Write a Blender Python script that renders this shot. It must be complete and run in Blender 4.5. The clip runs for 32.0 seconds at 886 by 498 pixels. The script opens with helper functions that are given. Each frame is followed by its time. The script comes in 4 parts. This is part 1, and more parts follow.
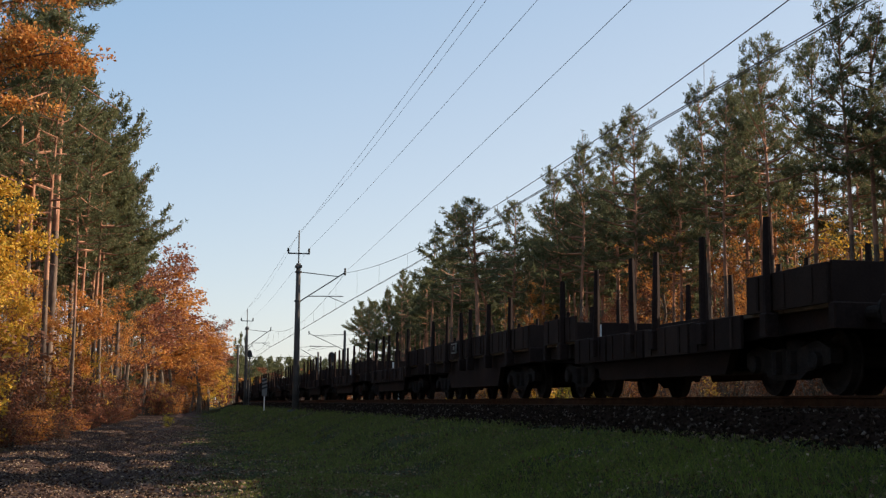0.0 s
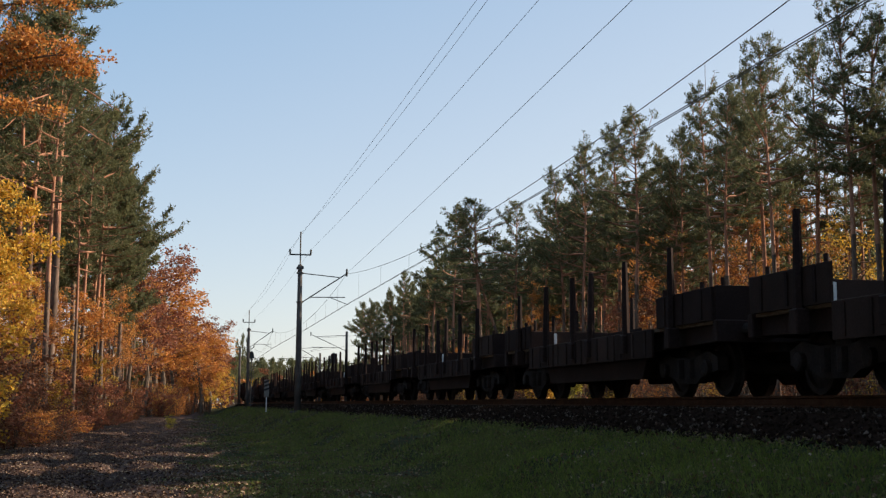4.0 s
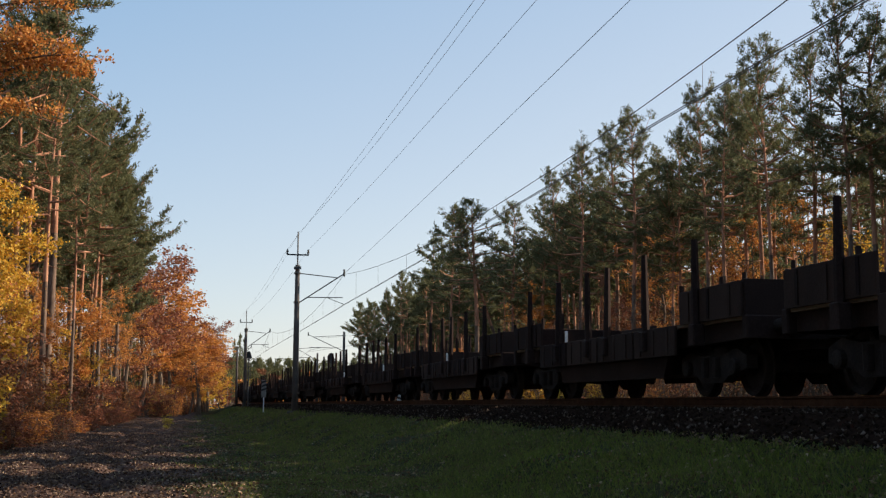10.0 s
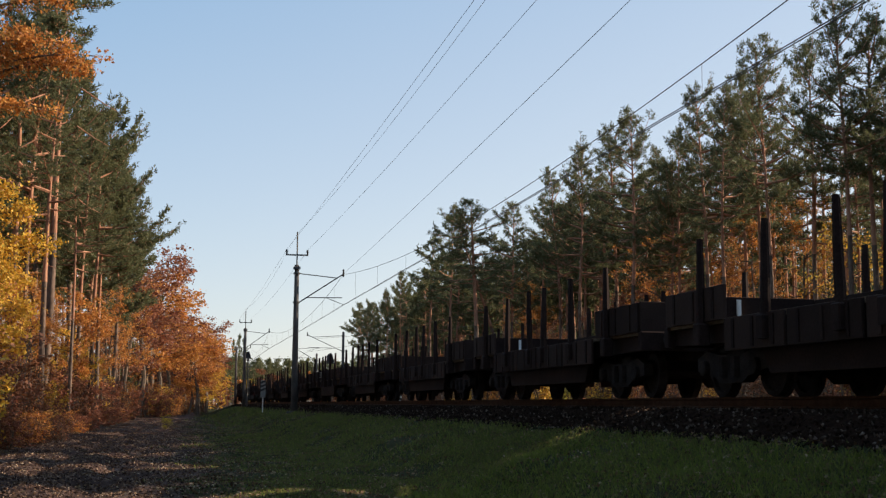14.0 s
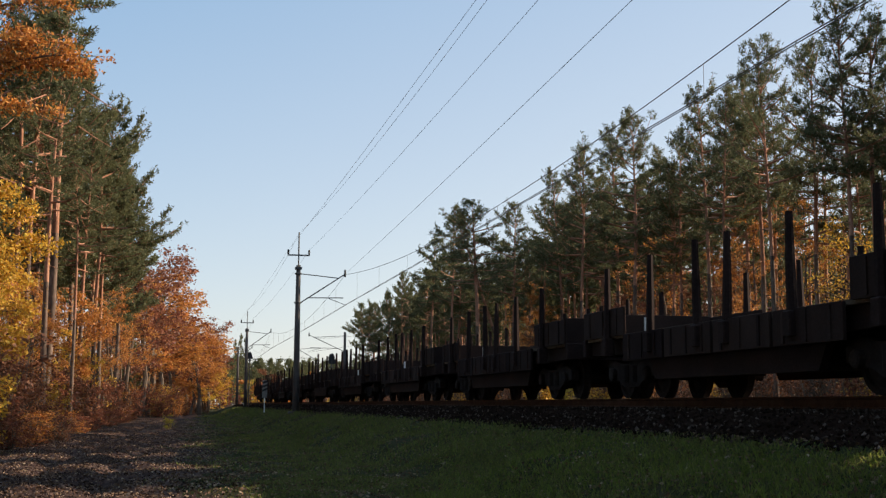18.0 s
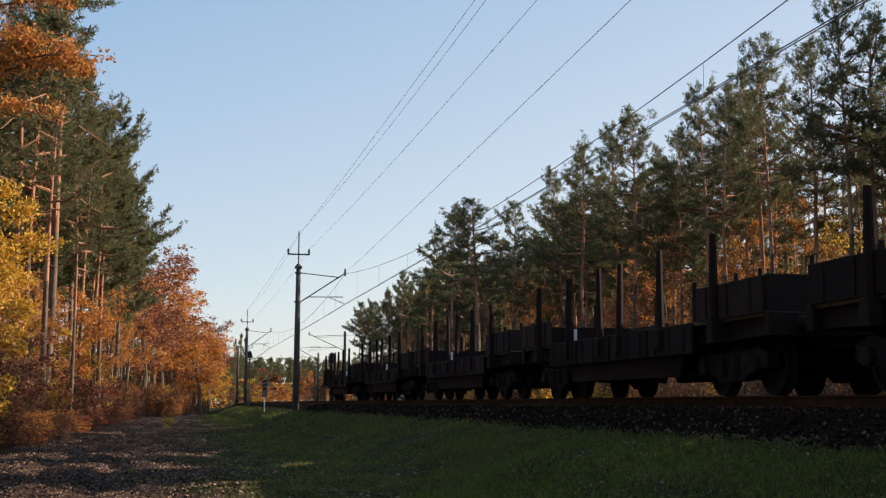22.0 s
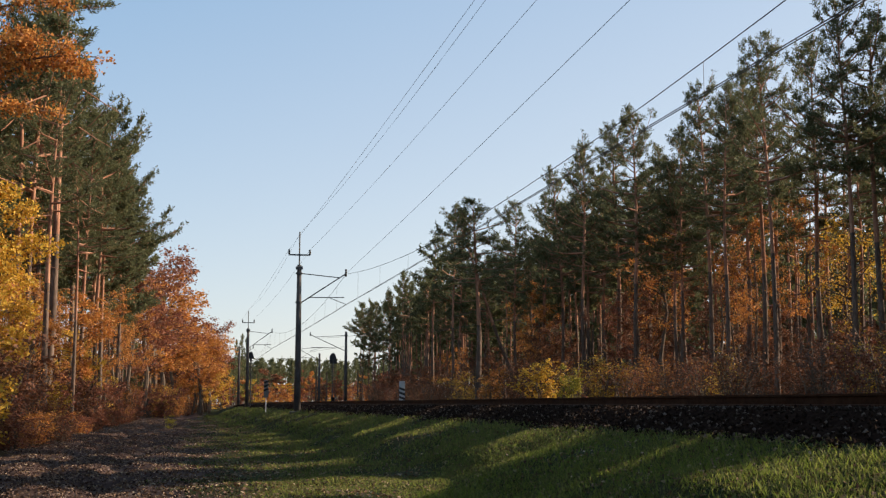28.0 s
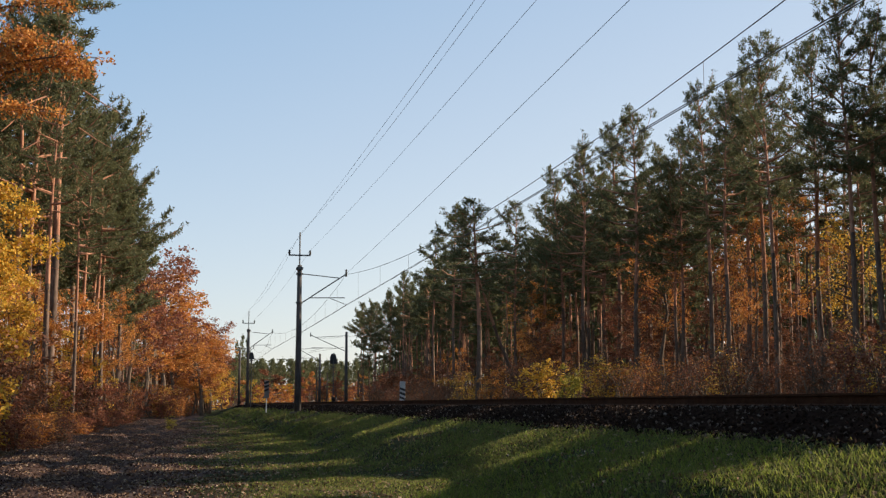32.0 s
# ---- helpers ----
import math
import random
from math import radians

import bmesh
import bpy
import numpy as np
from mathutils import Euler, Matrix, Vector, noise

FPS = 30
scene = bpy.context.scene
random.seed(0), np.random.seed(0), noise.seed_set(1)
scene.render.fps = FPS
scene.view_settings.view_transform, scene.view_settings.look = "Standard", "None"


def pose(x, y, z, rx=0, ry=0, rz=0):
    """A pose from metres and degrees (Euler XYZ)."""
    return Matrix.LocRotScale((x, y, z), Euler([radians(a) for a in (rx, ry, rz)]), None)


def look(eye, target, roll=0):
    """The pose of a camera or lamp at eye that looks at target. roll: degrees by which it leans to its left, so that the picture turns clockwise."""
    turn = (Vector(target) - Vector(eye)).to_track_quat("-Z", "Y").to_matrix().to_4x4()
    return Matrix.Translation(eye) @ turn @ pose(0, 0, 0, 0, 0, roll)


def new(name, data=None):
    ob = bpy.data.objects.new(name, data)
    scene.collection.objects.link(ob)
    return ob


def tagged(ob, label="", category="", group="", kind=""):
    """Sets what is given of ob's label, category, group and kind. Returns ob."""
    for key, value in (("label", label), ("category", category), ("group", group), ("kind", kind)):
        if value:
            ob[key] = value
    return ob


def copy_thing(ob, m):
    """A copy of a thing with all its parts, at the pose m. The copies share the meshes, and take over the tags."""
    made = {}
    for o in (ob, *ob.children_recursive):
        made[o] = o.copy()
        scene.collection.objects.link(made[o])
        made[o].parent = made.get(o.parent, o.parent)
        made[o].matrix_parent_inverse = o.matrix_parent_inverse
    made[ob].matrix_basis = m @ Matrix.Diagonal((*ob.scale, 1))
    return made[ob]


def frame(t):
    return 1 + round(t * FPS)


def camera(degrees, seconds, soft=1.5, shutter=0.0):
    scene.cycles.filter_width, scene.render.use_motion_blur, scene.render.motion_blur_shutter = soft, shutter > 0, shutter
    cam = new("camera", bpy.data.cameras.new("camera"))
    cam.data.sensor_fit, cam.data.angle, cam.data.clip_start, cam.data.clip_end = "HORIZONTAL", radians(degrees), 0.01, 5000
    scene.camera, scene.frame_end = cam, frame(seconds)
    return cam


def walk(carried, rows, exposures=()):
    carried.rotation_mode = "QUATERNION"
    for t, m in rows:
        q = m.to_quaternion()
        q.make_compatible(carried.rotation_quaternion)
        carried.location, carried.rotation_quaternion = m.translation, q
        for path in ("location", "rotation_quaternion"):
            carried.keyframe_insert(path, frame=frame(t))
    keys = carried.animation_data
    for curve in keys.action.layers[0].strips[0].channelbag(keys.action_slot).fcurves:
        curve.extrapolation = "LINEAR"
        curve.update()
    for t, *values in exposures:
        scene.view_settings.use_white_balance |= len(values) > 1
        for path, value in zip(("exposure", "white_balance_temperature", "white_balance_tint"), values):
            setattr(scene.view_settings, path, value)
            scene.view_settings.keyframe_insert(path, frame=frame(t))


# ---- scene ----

# camera: a tripod on the forest road, swaying a little
EYE_Z = 1.5
SWAY = [
    (0, -0.038, -0.033, 0.446), (0.5, -0.030, -0.028, 0.446), (1, -0.011, -0.029, 0.483), (1.5, 0.006, -0.031, 0.507),
    (2, 0.011, -0.026, 0.484), (2.5, 0.011, -0.015, 0.415), (3, 0.016, -0.003, 0.343), (3.5, 0.038, 0.003, 0.301),
    (5.5, 0.009, -0.008, 0.249), (6, 0.016, 0.002, 0.219), (6.5, 0.001, 0.009, 0.219), (7, -0.031, 0.012, 0.223),
    (7.5, -0.058, 0.012, 0.217), (8, -0.070, 0.024, 0.244), (8.5, -0.073, 0.029, 0.290), (9, -0.074, 0.013, 0.308),
    (9.5, -0.074, 0.003, 0.308), (10, -0.083, 0.011, 0.300), (10.5, -0.092, 0.028, 0.292), (11, -0.083, 0.041, 0.306),
    (11.5, -0.070, 0.044, 0.332), (12, -0.069, 0.035, 0.356), (12.5, -0.076, 0.023, 0.369), (13, -0.092, 0.018, 0.371),
    (13.5, -0.112, 0.019, 0.372), (14, -0.113, 0.026, 0.349), (14.5, -0.083, 0.042, 0.287), (16.5, -0.041, 0.040, 0.302),
    (17, -0.041, 0.040, 0.331), (17.5, -0.041, 0.042, 0.346), (18, -0.040, 0.035, 0.349), (18.5, -0.040, 0.019, 0.344),
    (19, -0.040, 0.007, 0.314), (19.5, -0.041, -0.007, 0.293), (20, -0.031, -0.027, 0.293), (20.5, -0.011, -0.037, 0.293),
    (21, -0.011, -0.037, 0.293), (21.5, -0.031, -0.028, 0.300), (22, -0.042, -0.010, 0.307), (22.5, -0.032, 0.011, 0.301),
    (23, -0.013, 0.036, 0.317), (23.5, -0.002, 0.055, 0.357), (24, 0.003, 0.067, 0.379), (24.5, 0.019, 0.076, 0.383),
    (25, 0.035, 0.065, 0.369), (25.5, 0.043, 0.040, 0.326), (27.5, -0.008, -0.004, 0.148), (28, -0.006, -0.009, 0.085),
    (28.5, -0.016, -0.002, 0.052), (29, -0.036, 0.001, 0.042), (29.5, -0.040, 0.001, 0.017), (30, -0.029, 0.002, -0.005),
    (30.5, -0.014, 0.001, -0.005), (31, -0.002, 0.001, 0.003), (31.5, 0.004, 0.000, 0.003), (32, 0.006, -0.001, 0.000)]
cam = camera(38.98, 32.0, soft=1.3)
walk(cam, [(t, pose(0, 0, EYE_Z, 97.07 + up, 0, -11.83 + turn) @ pose(0, 0, 0, 0, 0, lean)) for t, turn, up, lean in SWAY],
     exposures=[(0, 0.78, 6900, 13), (32, 0.78, 6900, 13)])

# ---- light ----
SUN_ELEV, SUN_AZ = 22.0, 88.0          # degrees; azimuth clockwise from +y
world = bpy.data.worlds.new("sky")
scene.world = world
world.use_nodes = True
wn = world.node_tree
sky = wn.nodes.new("ShaderNodeTexSky")
sky.sky_type, sky.sun_disc = "NISHITA", False
sky.sun_elevation, sky.sun_rotation = radians(SUN_ELEV), radians(SUN_AZ)
sky.air_density, sky.dust_density, sky.ozone_density = 1.0, 0.7, 0.5
sky.altitude = 200
SUN_DIR = Vector((math.sin(radians(SUN_AZ)) * math.cos(radians(SUN_ELEV)), math.cos(radians(SUN_AZ)) * math.cos(radians(SUN_ELEV)), math.sin(radians(SUN_ELEV))))
# autumn haze over the clear sky: blue overhead, whiter low down and towards the sun
haze, tone = wn.nodes.new("ShaderNodeMix"), wn.nodes.new("ShaderNodeMix")
haze.data_type = tone.data_type = "RGBA"
haze.inputs[0].default_value = 0.7
tone.inputs[6].default_value, tone.inputs[7].default_value = (1.35, 2.3, 3.5, 1), (2.85, 3.2, 3.65, 1)
updir, depth, glow = wn.nodes.new("ShaderNodeTexCoord"), wn.nodes.new("ShaderNodeSeparateXYZ"), wn.nodes.new("ShaderNodeVectorMath")
glow.operation, glow.inputs[1].default_value = "DOT_PRODUCT", SUN_DIR
low, both = wn.nodes.new("ShaderNodeMath"), wn.nodes.new("ShaderNodeMath")
low.operation = both.operation = "MULTIPLY_ADD"
both.use_clamp = True
low.inputs[1].default_value, low.inputs[2].default_value, both.inputs[1].default_value = -3.2, 0.88, 1.2
wn.links.new(updir.outputs["Generated"], depth.inputs[0])
wn.links.new(updir.outputs["Generated"], glow.inputs[0])
wn.links.new(depth.outputs[2], low.inputs[0])
wn.links.new(glow.outputs[1], both.inputs[0])
wn.links.new(low.outputs[0], both.inputs[2])
wn.links.new(both.outputs[0], tone.inputs[0])
wn.links.new(tone.outputs[2], haze.inputs[7])
wn.links.new(sky.outputs[0], haze.inputs[6])
wn.links.new(haze.outputs[2], wn.nodes["Background"].inputs[0])
wn.nodes["Background"].inputs[1].default_value = 0.129
sun = new("sun", bpy.data.lights.new("sun", "SUN"))
sun.data.energy, sun.data.angle, sun.data.color = 5.0, radians(0.55), (1.0, 0.86, 0.68)
sun.matrix_world = look(SUN_DIR * 60, (0, 0, 0))


# ---- materials ----
def material(name, colors, rough=0.8, metal=0.0, scale=(4.0, 40.0), bump=0.3, island=0.0, obj_random=0.0, translucent=0.0,
             stretch=(1, 1, 1), spec=0.3, gain=1.0):
    """Noise at two scales between the colours; island / obj_random shift the tone from piece to piece."""
    m = bpy.data.materials.new(name)
    m.use_nodes = True
    t = m.node_tree
    N, L = t.nodes, t.links
    b = N["Principled BSDF"]
    b.inputs["Roughness"].default_value, b.inputs["Metallic"].default_value = rough, metal
    b.inputs["Specular IOR Level"].default_value = spec
    tc, mp = N.new("ShaderNodeTexCoord"), N.new("ShaderNodeMapping")
    mp.inputs["Scale"].default_value = stretch
    L.new(tc.outputs["Object"], mp.inputs["Vector"])
    big, fine = N.new("ShaderNodeTexNoise"), N.new("ShaderNodeTexNoise")
    for n, s in ((big, scale[0]), (fine, scale[1])):
        n.inputs["Scale"].default_value, n.inputs["Detail"].default_value = s, 4.0
        L.new(mp.outputs[0], n.inputs["Vector"])
    add = N.new("ShaderNodeMath")
    add.operation = "MULTIPLY_ADD"
    add.inputs[1].default_value = 0.45
    L.new(fine.outputs[0], add.inputs[0])
    half = N.new("ShaderNodeMath")
    half.operation, half.inputs[1].default_value = "MULTIPLY", 0.55
    L.new(big.outputs[0], half.inputs[0])
    L.new(half.outputs[0], add.inputs[2])
    drive = add.outputs[0]
    if island or obj_random:
        src = N.new("ShaderNodeNewGeometry").outputs["Random Per Island"] if island else N.new("ShaderNodeObjectInfo").outputs["Random"]
        mixer = N.new("ShaderNodeMix")
        mixer.inputs[0].default_value = max(island, obj_random)
        L.new(drive, mixer.inputs[2])
        L.new(src, mixer.inputs[3])
        drive = mixer.outputs[0]
    ramp = N.new("ShaderNodeValToRGB")
    e = ramp.color_ramp.elements
    lo, hi = (0.3, 0.7) if not island else (0.08, 0.92)
    for i, c in enumerate(colors):
        p = lo + (hi - lo) * i / max(1, len(colors) - 1)
        el_ = e[i] if i < 2 else e.new(p)
        el_.position = p
        el_.color = (*c, 1)
    L.new(drive, ramp.inputs[0])
    L.new(ramp.outputs[0], b.inputs["Base Color"])
    if bump:
        bp = N.new("ShaderNodeBump")
        bp.inputs["Strength"].default_value, bp.inputs["Distance"].default_value = bump, 0.03
        L.new(add.outputs[0], bp.inputs["Height"])
        L.new(bp.outputs[0], b.inputs["Normal"])
    if translucent:
        tr, mx = N.new("ShaderNodeBsdfTranslucent"), N.new("ShaderNodeMixShader")
        mx.inputs[0].default_value = translucent
        if gain != 1.0:
            up = N.new("ShaderNodeVectorMath")
            up.operation, up.inputs[3].default_value = "SCALE", gain
            L.new(ramp.outputs[0], up.inputs[0])
            L.new(up.outputs[0], tr.inputs[0])
        else:
            L.new(ramp.outputs[0], tr.inputs[0])
        L.new(b.outputs[0], mx.inputs[1])
        L.new(tr.outputs[0], mx.inputs[2])
        L.new(mx.outputs[0], N["Material Output"].inputs["Surface"])
    return m


M_LITTER = material("leaf_litter", [(0.022, 0.013, 0.012), (0.058, 0.035, 0.029), (0.145, 0.094, 0.075)], 0.95, scale=(0.9, 9), bump=1.0, spec=0.06)
M_FOREST = material("forest_floor", [(0.03, 0.02, 0.012), (0.08, 0.045, 0.02), (0.05, 0.05, 0.015)], 0.95, scale=(0.5, 9), bump=0.8, spec=0.06)
M_TURF = material("turf", [(0.012, 0.016, 0.004), (0.024, 0.030, 0.008), (0.05, 0.036, 0.02)], 0.95, scale=(0.6, 18), bump=0.8, spec=0.06)
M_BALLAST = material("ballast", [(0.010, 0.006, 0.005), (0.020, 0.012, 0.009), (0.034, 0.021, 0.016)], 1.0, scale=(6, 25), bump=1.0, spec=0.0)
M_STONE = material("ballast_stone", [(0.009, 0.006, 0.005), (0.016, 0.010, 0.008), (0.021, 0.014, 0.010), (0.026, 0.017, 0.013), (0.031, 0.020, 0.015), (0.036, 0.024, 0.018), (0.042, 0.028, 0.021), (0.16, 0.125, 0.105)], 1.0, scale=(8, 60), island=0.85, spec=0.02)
M_BLADE = material("grass_blade", [(0.020, 0.026, 0.007), (0.036, 0.046, 0.010), (0.050, 0.040, 0.020), (0.060, 0.076, 0.014), (0.12, 0.105, 0.036)], 0.6, scale=(0.5, 6), bump=0, island=0.6, translucent=0.55, spec=0.15, gain=4.2)
M_STRAW = material("dry_grass_blade", [(0.06, 0.085, 0.012), (0.10, 0.13, 0.02), (0.17, 0.18, 0.04)], 0.6, scale=(0.5, 6), bump=0, island=0.6, translucent=0.5, spec=0.15, gain=1.8)
M_DEAD = material("fallen_leaf", [(0.05, 0.022, 0.011), (0.12, 0.06, 0.028), (0.20, 0.125, 0.07), (0.36, 0.27, 0.18)], 0.8, scale=(1, 9), bump=0, island=0.9, translucent=0.15)
M_MULCH = material("rotting_leaf", [(0.031, 0.019, 0.017), (0.071, 0.044, 0.037), (0.125, 0.081, 0.066), (0.25, 0.18, 0.14)], 0.9, scale=(1, 9), bump=0, island=0.9, translucent=0.1, spec=0.1)
M_BARK = material("pine_bark", [(0.050, 0.033, 0.026), (0.125, 0.084, 0.062), (0.28, 0.19, 0.14)], 0.9, scale=(2.5, 18), bump=0.9, stretch=(1, 1, 0.25))
M_BARK_UP = material("pine_bark_upper", [(0.17, 0.078, 0.048), (0.34, 0.16, 0.095), (0.47, 0.255, 0.16)], 0.85, scale=(3, 20), bump=0.6, stretch=(1, 1, 0.4))
M_TWIG = material("grey_brown_bark", [(0.05, 0.035, 0.025), (0.12, 0.085, 0.06), (0.2, 0.16, 0.12)], 0.9, scale=(4, 25), bump=0.6, stretch=(1, 1, 0.3))
M_NEEDLE = material("pine_needles", [(0.050, 0.056, 0.027), (0.092, 0.100, 0.047), (0.140, 0.143, 0.068), (0.195, 0.182, 0.090)], 0.6, scale=(0.5, 5), bump=0, island=0.5, translucent=0.42, spec=0.15)
LEAF = {
    "orange": material("orange_leaves", [(0.22, 0.075, 0.025), (0.44, 0.16, 0.04), (0.60, 0.25, 0.055), (0.58, 0.33, 0.09)], 0.6, scale=(0.6, 5), bump=0, island=0.7, translucent=0.4),
    "yellow": material("yellow_leaves", [(0.32, 0.15, 0.03), (0.58, 0.31, 0.04), (0.72, 0.44, 0.06), (0.48, 0.38, 0.07)], 0.6, scale=(0.6, 5), bump=0, island=0.7, translucent=0.4),
    "rust": material("rust_leaves", [(0.070, 0.029, 0.018), (0.145, 0.056, 0.028), (0.235, 0.090, 0.040), (0.32, 0.155, 0.075)], 0.7, scale=(0.6, 5), bump=0, island=0.7, translucent=0.35),
    "red": material("red_leaves", [(0.10, 0.036, 0.025), (0.20, 0.066, 0.038), (0.32, 0.11, 0.055), (0.38, 0.19, 0.085)], 0.6, scale=(0.6, 5), bump=0, island=0.7, translucent=0.4),
    "lime": material("yellow_green_leaves", [(0.16, 0.15, 0.025), (0.30, 0.26, 0.035), (0.46, 0.36, 0.045), (0.22, 0.21, 0.04)], 0.6, scale=(0.6, 5), bump=0, island=0.7, translucent=0.4),
}
M_CONCRETE = material("weathered_concrete", [(0.05, 0.043, 0.04), (0.09, 0.08, 0.075), (0.14, 0.125, 0.115)], 0.9, scale=(1.5, 30), bump=0.4)
M_GALV = material("galvanised_steel", [(0.07, 0.068, 0.066), (0.13, 0.126, 0.122)], 0.65, metal=0.3, scale=(5, 40), bump=0.1)
M_WIRE = material("wire_copper_dark", [(0.06, 0.05, 0.045), (0.10, 0.09, 0.08)], 0.6, metal=0.5, scale=(5, 40), bump=0)
M_FEEDER = material("dull_aluminium_wire", [(0.38, 0.39, 0.41), (0.48, 0.49, 0.51)], 0.6, metal=0.3, scale=(5, 40), bump=0)
M_RAIL = material("rusty_rail", [(0.03, 0.013, 0.008), (0.06, 0.026, 0.014), (0.09, 0.045, 0.025)], 0.85, metal=0.3, scale=(5, 50), bump=0.3, spec=0.06)
M_WEB = material("rail_head_polish", [(0.30, 0.27, 0.25), (0.42, 0.40, 0.38)], 0.3, metal=0.9, scale=(5, 60), bump=0.05)
M_SLEEPER = material("concrete_sleeper", [(0.04, 0.033, 0.028), (0.08, 0.066, 0.055)], 0.9, scale=(4, 40), bump=0.4, obj_random=0.3, spec=0.06)
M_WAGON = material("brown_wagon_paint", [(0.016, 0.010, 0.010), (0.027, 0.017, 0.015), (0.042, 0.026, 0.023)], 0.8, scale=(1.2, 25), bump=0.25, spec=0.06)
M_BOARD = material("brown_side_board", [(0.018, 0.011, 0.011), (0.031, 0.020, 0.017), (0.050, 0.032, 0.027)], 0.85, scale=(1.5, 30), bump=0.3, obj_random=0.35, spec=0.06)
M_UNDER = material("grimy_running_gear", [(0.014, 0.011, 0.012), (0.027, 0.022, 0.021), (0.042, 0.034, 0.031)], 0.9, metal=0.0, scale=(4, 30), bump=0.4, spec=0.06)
M_PLANK = material("worn_floor_plank", [(0.07, 0.05, 0.035), (0.14, 0.10, 0.07), (0.2, 0.16, 0.12)], 0.9, scale=(2, 30), bump=0.5, stretch=(1, 0.2, 1), spec=0.06)
M_WHITE = material("white_paint", [(0.6, 0.6, 0.58), (0.82, 0.82, 0.8)], 0.6, scale=(3, 40), bump=0.05)
# whites greyed for shade on the marker boards; the first also serves faded wagon plates
M_FADED_SHADED = material("faded_shaded_white_paint", [(0.12, 0.11, 0.10), (0.26, 0.25, 0.23)], 0.8, scale=(6, 40), bump=0.1)
M_WHITE_SHADED = material("shaded_white_paint", [(0.38, 0.37, 0.36), (0.55, 0.54, 0.52)], 0.7, scale=(6, 40), bump=0.05)
M_BLACK = material("black_paint", [(0.015, 0.015, 0.015), (0.04, 0.04, 0.04)], 0.6, scale=(3, 40), bump=0.05)


# ---- mesh building ----
class Form:
    """Collects faces of one mesh."""

    def __init__(self):
        self.v, self.f, self.mi = [], [], []

    def add(self, verts, faces, mi=0):
        o = len(self.v)
        self.v.extend(verts)
        self.f.extend([tuple(i + o for i in q) for q in faces])
        self.mi.extend([mi] * len(faces))
        return self

    def box(self, x0, x1, y0, y1, z0, z1, bevel=0.0, mi=0):
        """A box whose vertical and top edges are chamfered by bevel."""
        b = bevel
        if b <= 0:
            v = [(x, y, z) for z in (z0, z1) for x, y in ((x0, y0), (x1, y0), (x1, y1), (x0, y1))]
            return self.add(v, [(3, 2, 1, 0), (4, 5, 6, 7), (0, 1, 5, 4), (1, 2, 6, 5), (2, 3, 7, 6), (3, 0, 4, 7)], mi)
        ring = [(x0 + b, y0), (x1 - b, y0), (x1, y0 + b), (x1, y1 - b), (x1 - b, y1), (x0 + b, y1), (x0, y1 - b), (x0, y0 + b)]
        cx, cy = (x0 + x1) / 2, (y0 + y1) / 2
        inner = [(min(max(x, x0 + b), x1 - b), min(max(y, y0 + b), y1 - b)) for x, y in ring]
        v = [(x, y, z0) for x, y in ring] + [(x, y, z1 - b) for x, y in ring] + [(x, y, z1) for x, y in inner]
        fs = [tuple(range(7, -1, -1)), tuple(range(16, 24))]
        for k in (0, 8):
            fs += [(k + i, k + (i + 1) % 8, k + 8 + (i + 1) % 8, k + 8 + i) for i in range(8)]
        return self.add(v, fs, mi)

    def tube(self, pts, radii, sides=6, mi=0, caps=True):
        """A tube along points, with its radius at each."""
        n = len(pts)
        v = []
        for i in range(n):
            a, b = Vector(pts[max(0, i - 1)]), Vector(pts[min(n - 1, i + 1)])
            d = (b - a).normalized() if (b - a).length > 1e-9 else Vector((0, 0, 1))
            u = d.cross(Vector((0, 0, 1)) if abs(d.z) < 0.9 else Vector((1, 0, 0))).normalized()
            w = d.cross(u)
            r = radii[i] if isinstance(radii, (list, tuple)) else radii
            for k in range(sides):
                q = 2 * math.pi * k / sides
                v.append(tuple(Vector(pts[i]) + (u * math.cos(q) + w * math.sin(q)) * r))
        fs = [(i * sides + k, i * sides + (k + 1) % sides, (i + 1) * sides + (k + 1) % sides, (i + 1) * sides + k)
              for i in range(n - 1) for k in range(sides)]
        if caps:
            fs += [tuple(range(sides - 1, -1, -1)), tuple(range((n - 1) * sides, n * sides))]
        return self.add(v, fs, mi)

    def lathe(self, profile, axis="x", sides=20, at=(0, 0, 0), mi=0):
        """Turns (radius, along) round an axis."""
        v = []
        for r, a in profile:
            for k in range(sides):
                q = 2 * math.pi * k / sides
                c, s = r * math.cos(q), r * math.sin(q)
                p = (a, c, s) if axis == "x" else (c, a, s) if axis == "y" else (c, s, a)
                v.append((p[0] + at[0], p[1] + at[1], p[2] + at[2]))
        n = len(profile)
        fs = [(i * sides + k, i * sides + (k + 1) % sides, (i + 1) * sides + (k + 1) % sides, (i + 1) * sides + k)
              for i in range(n - 1) for k in range(sides)]
        fs += [tuple(range(sides - 1, -1, -1)), tuple(range((n - 1) * sides, n * sides))]
        return self.add(v, fs, mi)

    def mesh(self, name, mats, smooth=False):
        me = bpy.data.meshes.new(name)
        me.from_pydata(self.v, [], self.f)
        for m in mats if isinstance(mats, (list, tuple)) else [mats]:
            me.materials.append(m)
        if any(self.mi):
            me.polygons.foreach_set("material_index", self.mi)
        if smooth:
            me.polygons.foreach_set("use_smooth", [True] * len(me.polygons))
        me.update()
        return me


